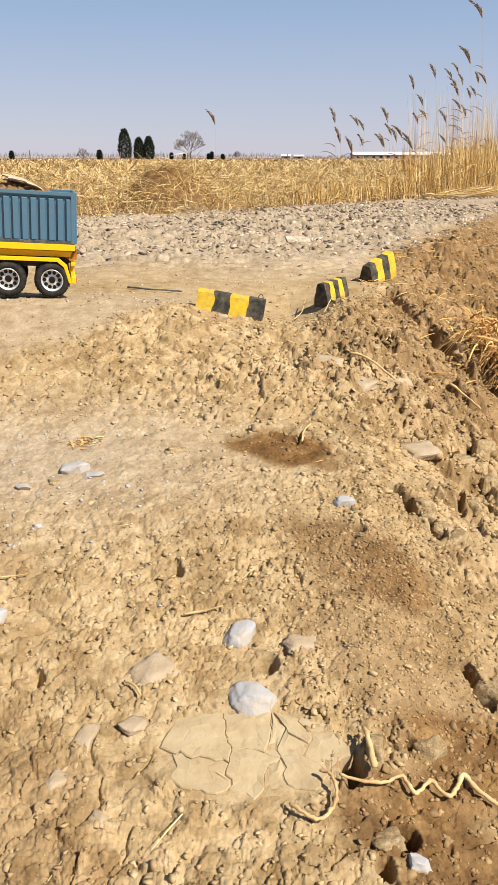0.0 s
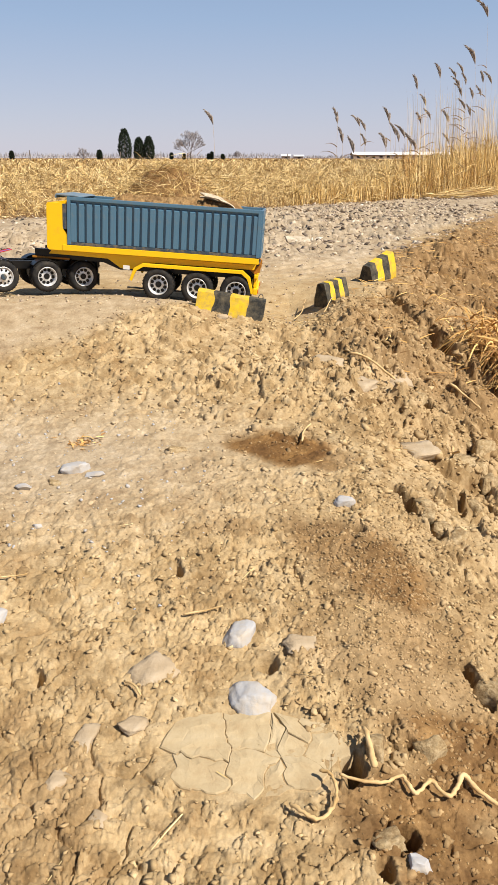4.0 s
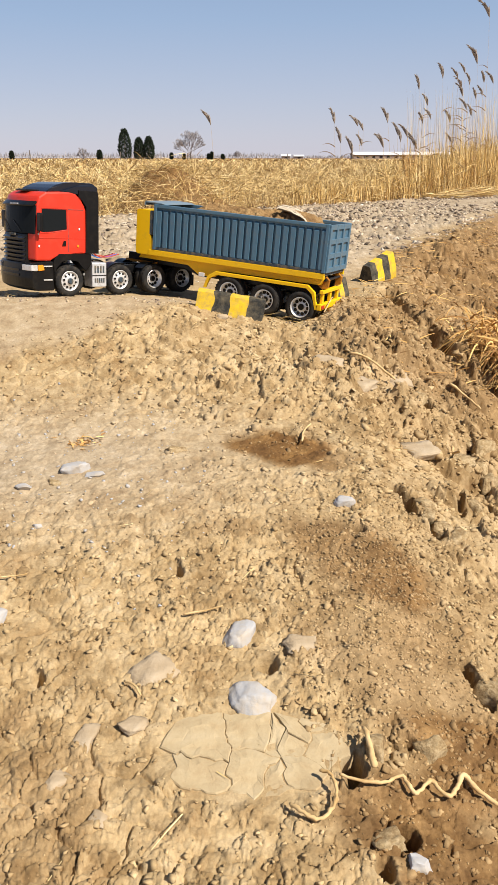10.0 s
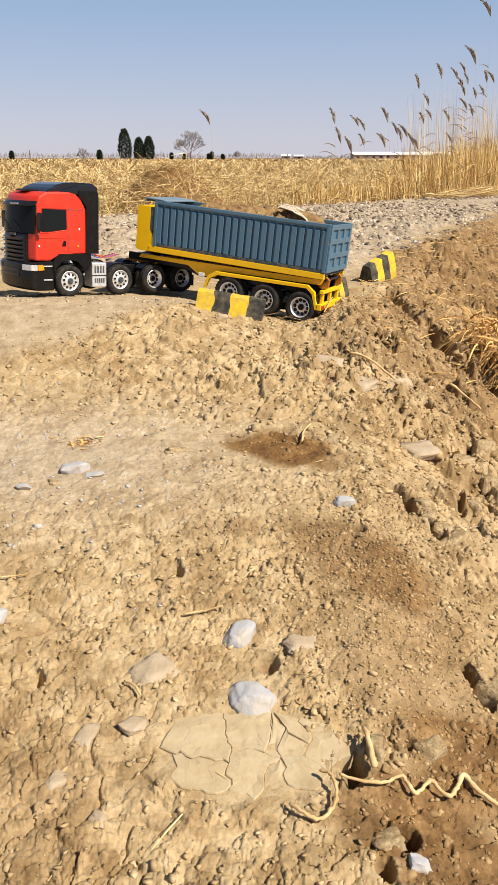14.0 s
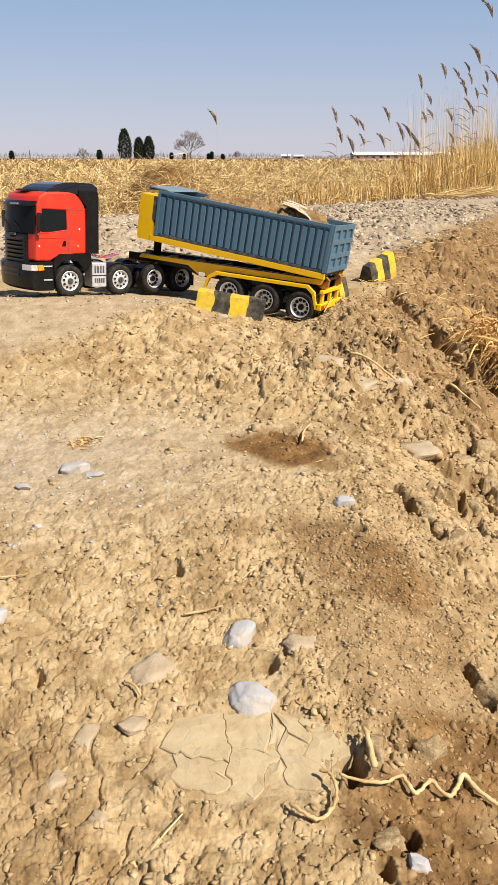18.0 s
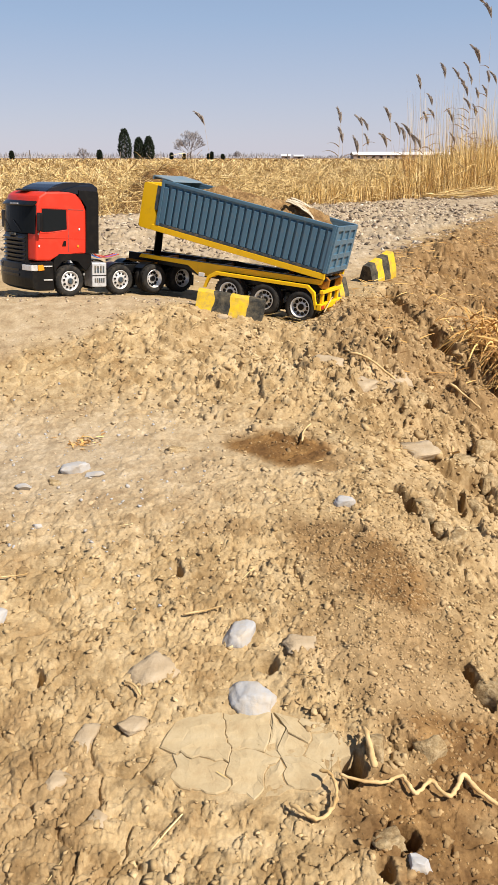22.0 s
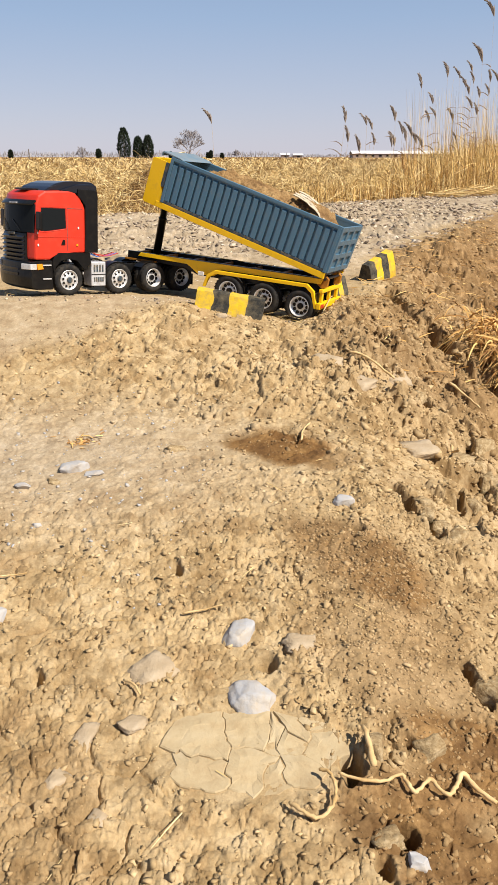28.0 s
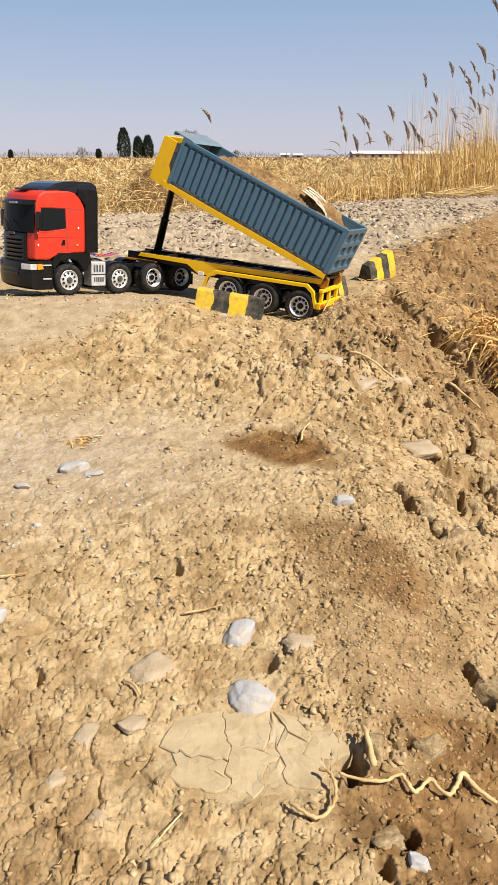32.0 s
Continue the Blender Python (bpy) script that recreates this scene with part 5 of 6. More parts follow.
    k = (bank(x, y) > -0.08) & (bank(x, y) < 0.5)
    x, y = x[k], y[k]
    n = len(x)
    z = land(x, y)[0]
    blades("bank_straw", np.stack([x, y, z + 0.006], -1), ways(rng, n, 70, 96), rng.uniform(0.015, 0.06, n), rng.uniform(0.0015, 0.0035, n), rng.uniform(0, 0.2, n), m_clump, "short straw and root ends in the brown soil", "straw", 2)
    n = 36
    x, y = rng.normal(0.10, 0.05, n), rng.normal(1.9, 0.04, n)
    z = land(x, y)[0]
    blades("trodden_straw", np.stack([x, y, z + 0.006], -1), ways(rng, n, 80, 95, 0.6), rng.uniform(0.02, 0.06, n), rng.uniform(0.0007, 0.0015, n), rng.uniform(0, 0.1, n), m_straw, "loose straw between the striped blocks", "straw", 2)

    n = 90
    x, y = rng.normal(-0.285, 0.016, n), rng.normal(1.246, 0.014, n)
    z = land(x, y)[0]
    blades("chaff", np.stack([x, y, z + 0.002], -1), ways(rng, n, 70, 94), rng.uniform(0.006, 0.018, n), rng.uniform(0.001, 0.003, n), rng.uniform(0, 0.3, n), m_clump, "small heap of rusty straw chaff in the dust", "straw", 2)


build_scatter()
build_field()


# ------------------------------------------------------------------ stones, roots and sticks
def build_stone(name, x, y, size, label, squash=0.5, turn=0.0, mat=None, seed=0, sink=0.3, rugged=0.0):
    bm = bmesh.new()
    bmesh.ops.create_icosphere(bm, subdivisions=4, radius=1.0)
    rnd = random.Random(seed)
    cuts = [(Vector((rnd.gauss(0, 1), rnd.gauss(0, 1), rnd.gauss(0, 0.7))).normalized(), rnd.uniform(0.5, 0.86)) for _ in range(13)]
    off = Vector((seed * 1.7, seed * 0.3, 0))
    for v in bm.verts:
        p = Vector([math.copysign(abs(c) ** 0.62, c) for c in v.co]) * 0.5
        for n, d in cuts:
            over = p.dot(n) - d * 0.55
            if over > 0:
                p -= n * over * 0.97
        p *= 1 + 0.10 * noise.noise(v.co * 1.7 + off) + (0.045 + 0.10 * rugged) * noise.noise(v.co * 4.3 + off) + (0.02 + 0.08 * rugged) * noise.noise(v.co * 10 + off)
        v.co = p
    bm.verts.index_update()
    vs = np.array([v.co[:] for v in bm.verts])
    fs = np.array([[v.index for v in f.verts] for f in bm.faces])
    bm.free()
    if rugged:
        vs, fs = lump_shape(seed, 3, 1.0, 8, 0.35 if rugged > 0.7 else 0.58)
    vs = vs * (size, size * 0.72, size * squash)
    c, s = math.cos(radians(turn)), math.sin(radians(turn))
    vs = np.stack([vs[:, 0] * c - vs[:, 1] * s, vs[:, 0] * s + vs[:, 1] * c, vs[:, 2]], -1)
    ob = from_arrays(name, vs, fs, mat or m_stone, rugged == 0)
    ring = size * 0.3 * np.array([(0, 0), (1, 0), (-1, 0), (0, 1), (0, -1)])
    ob.matrix_basis = pose(x, y, float(np.mean(land(x + ring[:, 0], y + ring[:, 1])[0])) + size * squash * (0.5 - sink), random.Random(seed).uniform(-8, 8), random.Random(seed + 1).uniform(-10, 10), 0)
    return tagged(ob, label, "stone")


for k, (x, y, size, squash, turn) in enumerate((
        (-0.013, 0.755, 0.052, 0.55, 70), (0.002, 0.658, 0.066, 0.42, 4), (0.138, 1.031, 0.042, 0.5, -20), (-0.28, 1.14, 0.054, 0.45, 10),
        (-0.243, 1.12, 0.04, 0.4, -10), (-0.346, 1.078, 0.034, 0.4, 0), (-0.296, 0.966, 0.016, 0.7, 0), (-0.296, 0.777, 0.030, 0.9, 80), (0.143, 0.480, 0.033, 0.6, 15))):
    build_stone("stone", x, y, size * 0.92, "pale grey-white stone half sunk in the earth", squash, turn, m_stone, 400 + k, 0.48)
for k, (x, y, size, squash, turn) in enumerate((
        (-0.179, 0.557, 0.027, 0.5, 60), (-0.163, 0.608, 0.036, 0.4, 70), (-0.105, 0.694, 0.052, 0.42, 35), (-0.133, 0.519, 0.021, 0.5, 80), (-0.115, 0.626, 0.032, 0.35, 60),
        (0.162, 1.626, 0.085, 0.34, -20), (0.33, 1.66, 0.08, 0.32, 15), (0.31, 1.31, 0.085, 0.3, 20), (-0.062, 1.825, 0.034, 0.7, 0), (0.235, 1.53, 0.06, 0.35, 40), (0.06, 0.735, 0.04, 0.3, 10))):
    build_stone("clay_stone", x, y, size * 1.15, "flat pale clay stone bedded in the earth", squash * 0.8, turn, m_clay, 470 + k, 0.52, 0.8)
for k, (x, y, size, squash, turn) in enumerate((
        (-0.123, 1.212, 0.034, 0.4, 20), (0.101, 1.66, 0.03, 0.5, 0), (0.134, 1.465, 0.019, 0.7, 0), (-0.304, 1.097, 0.024, 0.5, 0), (0.278, 0.715, 0.07, 0.6, 60), (0.182, 0.605, 0.032, 0.7, 30),
        (0.122, 0.592, 0.030, 0.9, 80), (0.40, 1.40, 0.08, 0.5, 30), (0.44, 1.30, 0.07, 0.5, 10), (0.118, 0.505, 0.034, 0.6, 20), (0.36, 1.56, 0.06, 0.5, 50))):
    build_stone("clay_lump", x, y, size * 1.1, "dry tan clay lump on the bank", squash, turn, m_lump, 430 + k, 0.46, 1.0)
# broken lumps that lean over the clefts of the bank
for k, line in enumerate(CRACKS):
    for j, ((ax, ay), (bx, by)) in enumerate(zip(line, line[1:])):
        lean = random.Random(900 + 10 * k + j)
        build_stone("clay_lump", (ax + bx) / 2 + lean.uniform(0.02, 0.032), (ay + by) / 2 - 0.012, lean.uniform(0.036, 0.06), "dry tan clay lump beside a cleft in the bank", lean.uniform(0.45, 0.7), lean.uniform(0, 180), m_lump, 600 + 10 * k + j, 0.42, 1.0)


def build_strand(name, points, r0, r1, label, category, material=None, lift=0.004, bedded=False):
    pts = [Vector((x, y, (float(land(np.array([x]), np.array([y]), False)[0][0]) if bedded else height(x, y)) + lift + dz)) for x, y, dz in points]
    wild = random.Random(len(points) + 5)
    fine = []
    for i in range(len(pts) - 1):
        p0, p1, p2, p3 = pts[max(i - 1, 0)], pts[i], pts[i + 1], pts[min(i + 2, len(pts) - 1)]
        for k in range(5):
            f = k / 5
            fine.append(0.5 * ((2 * p1) + (p2 - p0) * f + (2 * p0 - 5 * p1 + 4 * p2 - p3) * f * f + (3 * p1 - p0 - 3 * p2 + p3) * f ** 3) + Vector((wild.uniform(-1, 1), wild.uniform(-1, 1), wild.uniform(-1, 1))) * r0 * 0.35)
    fine.append(pts[-1])
    rnd = random.Random(len(fine))
    radii = [(r0 + (r1 - r0) * i / len(fine)) * rnd.uniform(0.72, 1.2) for i in range(len(fine))]
    return tagged(part(name, tube(fine, radii, 8), material or m_root, None, "", True), label, category)


build_strand("root", [(0.0832, 0.5571, 0.011), (0.1058, 0.5506, 0.011), (0.1248, 0.5514, 0.011), (0.1414, 0.5616, 0.011), (0.1475, 0.5538, 0.011), (0.153, 0.5466, 0.011), (0.1621, 0.555, 0.011), (0.1708, 0.5629, 0.011), (0.1778, 0.5537, 0.011), (0.1862, 0.5505, 0.011), (0.1963, 0.5632, 0.011), (0.2055, 0.5775, 0.011), (0.2145, 0.5653, 0.011), (0.2322, 0.5538, 0.011)],
             0.0016, 0.0026, "twisted pale root lying on the brown soil", "root", lift=0.0, bedded=True)
build_strand("root", [(0.037, 0.528, 0.004), (0.048, 0.516, 0.003), (0.059, 0.511, 0.004), (0.072, 0.518, 0.005), (0.079, 0.535, 0.006), (0.076, 0.552, 0.008), (0.066, 0.560, 0.008)], 0.0022, 0.0015, "looped pale root half buried in the earth", "root")
build_strand("root", [(0.112, 0.604, 0.010), (0.115, 0.582, 0.012), (0.117, 0.564, 0.004)], 0.0022, 0.0036, "short upright root on the brown soil", "root")
for pts, r in (([(0.223, 1.66, 0.02), (0.262, 1.65, 0.02), (0.318, 1.61, 0.02)], 0.003), ([(0.458, 1.68, 0.03), (0.49, 1.67, 0.03), (0.514, 1.62, 0.03)], 0.003), ([(0.402, 1.42, 0.03), (0.395, 1.38, 0.03), (0.386, 1.31, 0.02)], 0.0028),
               ([(-0.078, 0.782, 0.002), (-0.05, 0.788, 0.004), (-0.031, 0.790, 0.004)], 0.0012), ([(-0.133, 0.68, 0.004), (-0.12, 0.668, 0.004), (-0.113, 0.657, 0.004)], 0.0014), ([(-0.315, 0.847, 0.002), (-0.282, 0.856, 0.002)], 0.0011),
               ([(0.091, 1.234, 0.004), (0.096, 1.27, 0.006), (0.111, 1.302, 0.004)], 0.0018), ([(0.12, 2.02, 0.004), (0.145, 2.10, 0.01), (0.165, 2.25, 0.02)], 0.0016), ([(0.19, 1.93, 0.006), (0.215, 2.02, 0.02), (0.225, 2.06, 0.02)], 0.0016)):
    build_strand("stick", pts, r, r * 0.8, "dry pale stick lying on the earth", "stick")
build_strand("stick", [(-0.37, 2.36, 0.002), (-0.29, 2.32, 0.004), (-0.20, 2.31, 0.003)], 0.003, 0.002, "dark thin stick lying on the track", "stick", m_grime)

board = part("board", box(-0.055, 0.055, -0.035, 0.035, -0.004, 0.010, 0.003), m_bark)
board.matrix_basis = pose(0.225, 3.62, 0.042, 16, 2, 8)
tagged(board, "short pale weathered board lying on the track", "board")


def build_crust():
    """Plates of dried mud, cut from one sheet by cracks."""
    root = tagged(empty("mud_crust"), "cracked plates of dried pale mud", "mud")
    rnd = random.Random(14)
    cx, cy = 0.0, 0.592
    seeds = [(-0.045, 0.60), (-0.050, 0.565), (0.006, 0.615), (0.010, 0.572)]
    seeds += [(cx + rnd.uniform(0.02, 0.09), cy + rnd.uniform(-0.05, 0.045)) for _ in range(7)]
    for i, (sx, sy) in enumerate(seeds):
        poly = [(cx + 0.088 * math.cos(a) * (1 + 0.10 * math.sin(3 * a + 1) + 0.05 * math.sin(7 * a)), cy + 0.056 * math.sin(a) * (1 + 0.12 * math.cos(2 * a) + 0.05 * math.sin(9 * a + 2))) for a in np.linspace(0, 2 * math.pi, 40)[:-1]]
        for j, (ox, oy) in enumerate(seeds):
            if i == j:
                continue
            nx, ny = ox - sx, oy - sy
            l = math.hypot(nx, ny)
            nx, ny = nx / l, ny / l
            lim = (sx + ox) / 2 * nx + (sy + oy) / 2 * ny - 0.0004
            cut = []
            for (ax, ay), (bx, by) in zip(poly, poly[1:] + poly[:1]):
                da, db = ax * nx + ay * ny - lim, bx * nx + by * ny - lim
                if da <= 0:
                    cut.append((ax, ay))
                if da * db < 0:
                    f = da / (da - db)
                    cut.append((ax + (bx - ax) * f, ay + (by - ay) * f))
            poly = cut
            if len(poly) < 3:
                break
        if len(poly) < 3:
            continue
        fine = []
        for (ax, ay), (bx, by) in zip(poly, poly[1:] + poly[:1]):
            m = max(1, int(math.hypot(bx - ax, by - ay) / 0.006))
            for k in range(m):
                px, py = ax + (bx - ax) * k / m, ay + (by - ay) * k / m
                fine.append((px + 0.009 * noise.noise((px * 45, py * 45, 1)) + 0.0035 * noise.noise((px * 160, py * 160, 1)), py + 0.008 * noise.noise((px * 45, py * 45, 7)) + 0.0035 * noise.noise((px * 160, py * 160, 7))))
        base = float(land(np.array([sx]), np.array([sy]), False)[0][0]) + rnd.uniform(0.0002, 0.0028)
        tx, ty = rnd.uniform(-0.03, 0.03), 0.11 + rnd.uniform(-0.03, 0.03)
        mx, my = sum(p[0] for p in fine) / len(fine), sum(p[1] for p in fine) / len(fine)
        bm = bmesh.new()

        def ring(shrink, dz):
            return [bm.verts.new((mx + (px - mx) * shrink, my + (py - my) * shrink, base + tx * (px - sx) + ty * (py - sy) + dz + 0.0012 * noise.noise((px * 25, py * 25, 3)) + 0.0006 * noise.noise((px * 110, py * 110, 3)))) for px, py in fine]
        low, rim, top = ring(1.0, -0.018), ring(1.0, -0.0008), ring(0.96, 0.0004)
        mid = ring(0.5, 0.0006)
        n = len(fine)
        for a, b in ((low, rim), (rim, top), (top, mid)):
            for k in range(n):
                bm.faces.new([a[k], a[(k + 1) % n], b[(k + 1) % n], b[k]])
        bm.faces.new(mid)
        bm.faces.new(low[::-1])
        part("plate", bm, m_crust, root)


build_crust()


# ------------------------------------------------------------------ tall reeds that sway
GUST = [(0, -14), (2, -4), (4, -6), (6, -9), (6.6, -13), (8, -7), (10, -2), (12, 1), (14, -2), (17, 2), (19, 6), (20.5, 1), (22, 6), (22.6, 1), (25, 8), (28, 9), (30, 11), (32, 17)]
GUST_MID = [(0, -5), (1.5, -12), (4, -2), (7, 3), (9.5, -6), (12.5, -11), (16.5, 3), (18, -5), (21, 11), (22, 8), (23, -9), (25.5, 9), (28.5, 17), (30, 11), (32, 10)]
GUST_LONE = [(0, 7), (0.5, 15), (2, 5), (2.5, 10), (5.5, -4), (8, 1), (9, -5), (12.5, 7), (14, -4), (17, -2), (18.5, 15), (20, 8), (22, -16), (23, -15), (23.6, -5), (25, -7), (28, 2), (30, -1), (32, 1)]
REEDS = [(-0.30, 6.6, 0.73), (0.80, 7.43, 0.78), (0.90, 7.86, 0.63), (1.03, 7.62, 0.75), (1.13, 7.95, 0.73), (1.14, 7.98, 0.59), (0.93, 7.19, 0.54), (1.30, 7.62, 0.80), (1.60, 8.27, 0.69),
         (1.25, 7.46, 0.57), (1.30, 7.73, 0.59), (1.54, 8.49, 0.71), (1.62, 7.96, 1.10), (1.79, 8.27, 0.97), (1.71, 8.07, 0.79), (1.81, 8.19, 0.83), (1.91, 8.31, 1.23), (2.20, 8.89, 1.26),
         (2.35, 9.22, 1.21), (2.28, 8.83, 1.11), (2.33, 9.04, 1.33), (2.41, 8.94, 1.46)]
REEDS_EDGE = [(2.25, 8.59, 1.18), (2.46, 9.06, 1.08), (2.52, 8.93, 1.23), (2.48, 8.82, 1.09), (2.30, 8.74, 0.96), (2.24, 9.21, 0.87), (2.20, 8.86, 0.62), (2.43, 9.01, 0.91), (2.58, 9.23, 1.94),
              (2.66, 9.1, 1.25), (1.69, 8.39, 0.62), (1.50, 8.05, 0.64), (1.70, 8.22, 0.58)]
swaying = []


def build_reed(x, y, top, k):
    rnd = random.Random(700 + k)
    z = float(land(np.array([x]), np.array([y]), False)[0][0])
    h = top - z
    root = tagged(empty("reed", None, pose(x, y, z)), "tall dry reed with a drooping brown plume", "reed", "tall reeds behind the track")
    lean = rnd.uniform(-0.05, 0.02)
    big = 1.5 if k in (21, 30) else 1.0
    plume = (0.15 + 0.06 * rnd.random()) * big

    def at(f):
        return Vector((lean * h * (f * f - 1), 0.02 * f * f, (h - plume * 0.45) * f))
    part("stalk", tube([at(f) for f in np.linspace(0, 1, 7)], [0.0014 * (1 - 0.5 * f) for f in np.linspace(0, 1, 7)], 5), m_stalk, root)
    bm = bmesh.new()
    tip = at(1.0)
    droop = rnd.uniform(0.25, 0.75)
    for j in range(54):
        f = rnd.random()
        start = tip + Vector((-droop * plume * 0.55 * f * f, 0, plume * (0.62 * f - 0.05)))
        fan = rnd.uniform(0, 6.28)
        out = Vector((math.cos(fan) * 0.2 - droop * (0.3 + f), math.sin(fan) * 0.2, 0.75 - 0.35 * f * abs(droop))).normalized() * plume * rnd.uniform(0.28, 0.5) * (1 - 0.45 * f)
        r = 0.0056 * big * (1 - 0.5 * f)
        tube([start, start + out * 0.5, start + out + Vector((0, 0, -0.01))], [r * 0.6, r, r * 0.15], 4, bm)
    part("plume", bm, m_plume, root, "feathery brown plume")
    for j in range(0 if k == 0 else rnd.choice((1, 2, 3))):
        bm = bmesh.new()
        f0 = rnd.uniform(0.25, 0.8)
        p, d = at(f0), rnd.choice((-1, 1))
        length = rnd.uniform(0.12, 0.24)
        rows = []
        for i in range(5):
            f = i / 4
            c = p + Vector((d * length * 0.7 * f, 0.02 * f, length * (0.65 * f - 0.5 * f * f)))
            w = 0.0045 * (1 - f * 0.9)
            rows.append([bm.verts.new(c + Vector((0, -w, w))), bm.verts.new(c + Vector((0, w, -w))), bm.verts.new(c + Vector((0, 0.0006, 0.0008)))])
        for a, b in zip(rows, rows[1:]):
            for i in range(3):
                bm.faces.new([a[i], a[(i + 1) % 3], b[(i + 1) % 3], b[i]])
        part("leaf", bm, m_stalk, root)
    table = GUST_LONE if k == 0 else GUST_MID if x < 1.45 else GUST
    late = 0.0 if k in (0, 1, 21) else rnd.uniform(-0.5, 0.5)
    strength = 1.0 if k in (0, 1, 21) else rnd.uniform(0.7, 1.15)
    rows = []
    for t in np.arange(0, 32.01, 0.8):
        px = float(np.interp(np.clip(t + late, 0, 32), [r[0] for r in table], [r[1] for r in table])) * strength
        shift = px * 0.0056 * y / 8.2 + (0.006 * math.sin(2.3 * t + 5 * k) if k else 0.0)
        rows.append((float(t), pose(x, y, z, 1.2 * math.sin(1.1 * t + k), math.degrees(math.atan2(shift, h)), 0)))
    swaying.append((root, rows))


for k, (x, y, top) in enumerate(REEDS + REEDS_EDGE):
    build_reed(x, y, top, k)


# ------------------------------------------------------------------ far trees, sheds and posts
def build_cypress(x, y, high, wide, seed):
    root = tagged(empty("cypress", None, pose(x, y, 0)), "dark evergreen cypress standing far across the field", "tree", "far cypresses")
    rnd = random.Random(seed)
    part("trunk", tube([(0, 0, 0), (0.05, 0, high * 0.3), (0, 0, high * 0.8)], [0.16, 0.12, 0.04], 7), m_twig, root)
    rng = np.random.default_rng(seed)
    n = 2600
    f = rng.uniform(0, 1, n) ** 0.85
    r = wide / 2 * np.sqrt(np.clip(np.sin(np.pi * np.clip(0.1 + 0.9 * f, 0, 1) ** 0.72), 0, 1)) * (0.55 + 0.45 * rng.uniform(0, 1, n) ** 0.5)
    a = rng.uniform(0, 2 * np.pi, n)
    r = r * (0.86 + 0.28 * value_noise(a * 1.6, f * 7, seed))
    foot = min(0.35, 0.05 * high)
    p = np.stack([r * np.cos(a), r * np.sin(a), foot + (high - foot) * f], -1)
    way = np.stack([0.5 * np.cos(a), 0.5 * np.sin(a), np.full(n, 0.9)], -1) + rng.normal(0, 0.25, (n, 3))
    way /= np.linalg.norm(way, axis=1)[:, None]
    ob = blades("crown", p, way, rng.uniform(0.18, 0.45, n), rng.uniform(0.07, 0.16, n), np.zeros(n), m_cypress, "", "", 1)
    del ob["kind"]
    ob.parent = root


def grow(bm, p, d, length, r, level, rnd, spread):
    q = p + d * length
    r = max(r, 0.022)
    tube([p, p + d * length * 0.5 + Vector((rnd.uniform(-1, 1), rnd.uniform(-1, 1), 0)) * length * 0.06, q], [r, r * 0.8, r * 0.6], 4, bm)
    if level == 0:
        return
    for _ in range(3 if level > 1 else 4):
        e = (d + Vector((rnd.uniform(-1, 1), rnd.uniform(-1, 1), rnd.uniform(-0.25, 0.6))) * spread).normalized()
        grow(bm, q - d * length * rnd.uniform(0, 0.35), e, length * rnd.uniform(0.6, 0.8), r * 0.55, level - 1, rnd, spread)


def build_bare_tree(x, y, high, seed, levels=4, label="round bare tree far across the field"):
    root = tagged(empty("bare_tree", None, pose(x, y, 0)), label, "tree")
    rnd = random.Random(seed)
    part("trunk", tube([(0, 0, 0), (0.02, 0, high * 0.12), (0, 0, high * 0.26)], [0.03 * high, 0.025 * high, 0.02 * high], 7), m_twig, root)
    bm = bmesh.new()
    for k in range(11):
        a, e = k * 2.4, radians(rnd.uniform(12, 85))
        grow(bm, Vector((0, 0, high * rnd.uniform(0.10, 0.24))), Vector((math.cos(e) * math.cos(a), math.cos(e) * math.sin(a), math.sin(e))), high * 0.235, 0.008 * high, levels, rnd, 0.5)
    low, top = min(v.co.z for v in bm.verts), max(v.co.z for v in bm.verts)
    for v in bm.verts:
        v.co = Vector((v.co.x * 1.15, v.co.y * 1.15, high * 0.10 + (v.co.z - low) * high * 0.9 / (top - low)))
    # the crown's pale grey holds the haze of distance
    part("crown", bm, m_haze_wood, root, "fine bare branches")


build_cypress(-22.7, 150, 5.2, 2.4, 1)
build_cypress(-20.1, 150, 3.7, 1.9, 2)
build_cypress(-18.3, 150, 3.9, 1.9, 3)
build_cypress(-27.4, 150, 1.5, 0.8, 4)
build_cypress(-43.5, 150, 1.35, 0.6, 5)
build_bare_tree(-10.7, 150, 5.2, 6)
build_bare_tree(-30.4, 150, 2.2, 7, 3, "small bare tree far across the field")
build_bare_tree(-2.2, 150, 1.7, 8, 3, "small bare tree far across the field")
for k, (x, high) in enumerate(((-7.4, 1.0), (-6.8, 1.4), (-14.2, 1.2), (-11.9, 1.0), (-4.8, 0.9))):
    build_cypress(x, 150, high * 0.85, 0.3, 20 + k)


def build_far_wood():
    """A low bare belt of trees along the horizon."""
    rng = np.random.default_rng(31)
    n = 9000
    x = rng.uniform(-330, 330, n)
    high = 1.2 + 3.2 * fbm(x * 0.035, x * 0 + 3, 3, 7) * np.where(x < 20, 1.0, 0.45)
    root = np.stack([x, 420 + rng.uniform(-12, 12, n), rng.uniform(0, 0.8, n) * high * 0.6], -1)
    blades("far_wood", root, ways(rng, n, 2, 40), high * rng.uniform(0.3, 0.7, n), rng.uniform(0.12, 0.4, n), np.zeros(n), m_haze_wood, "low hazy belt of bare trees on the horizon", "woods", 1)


build_far_wood()


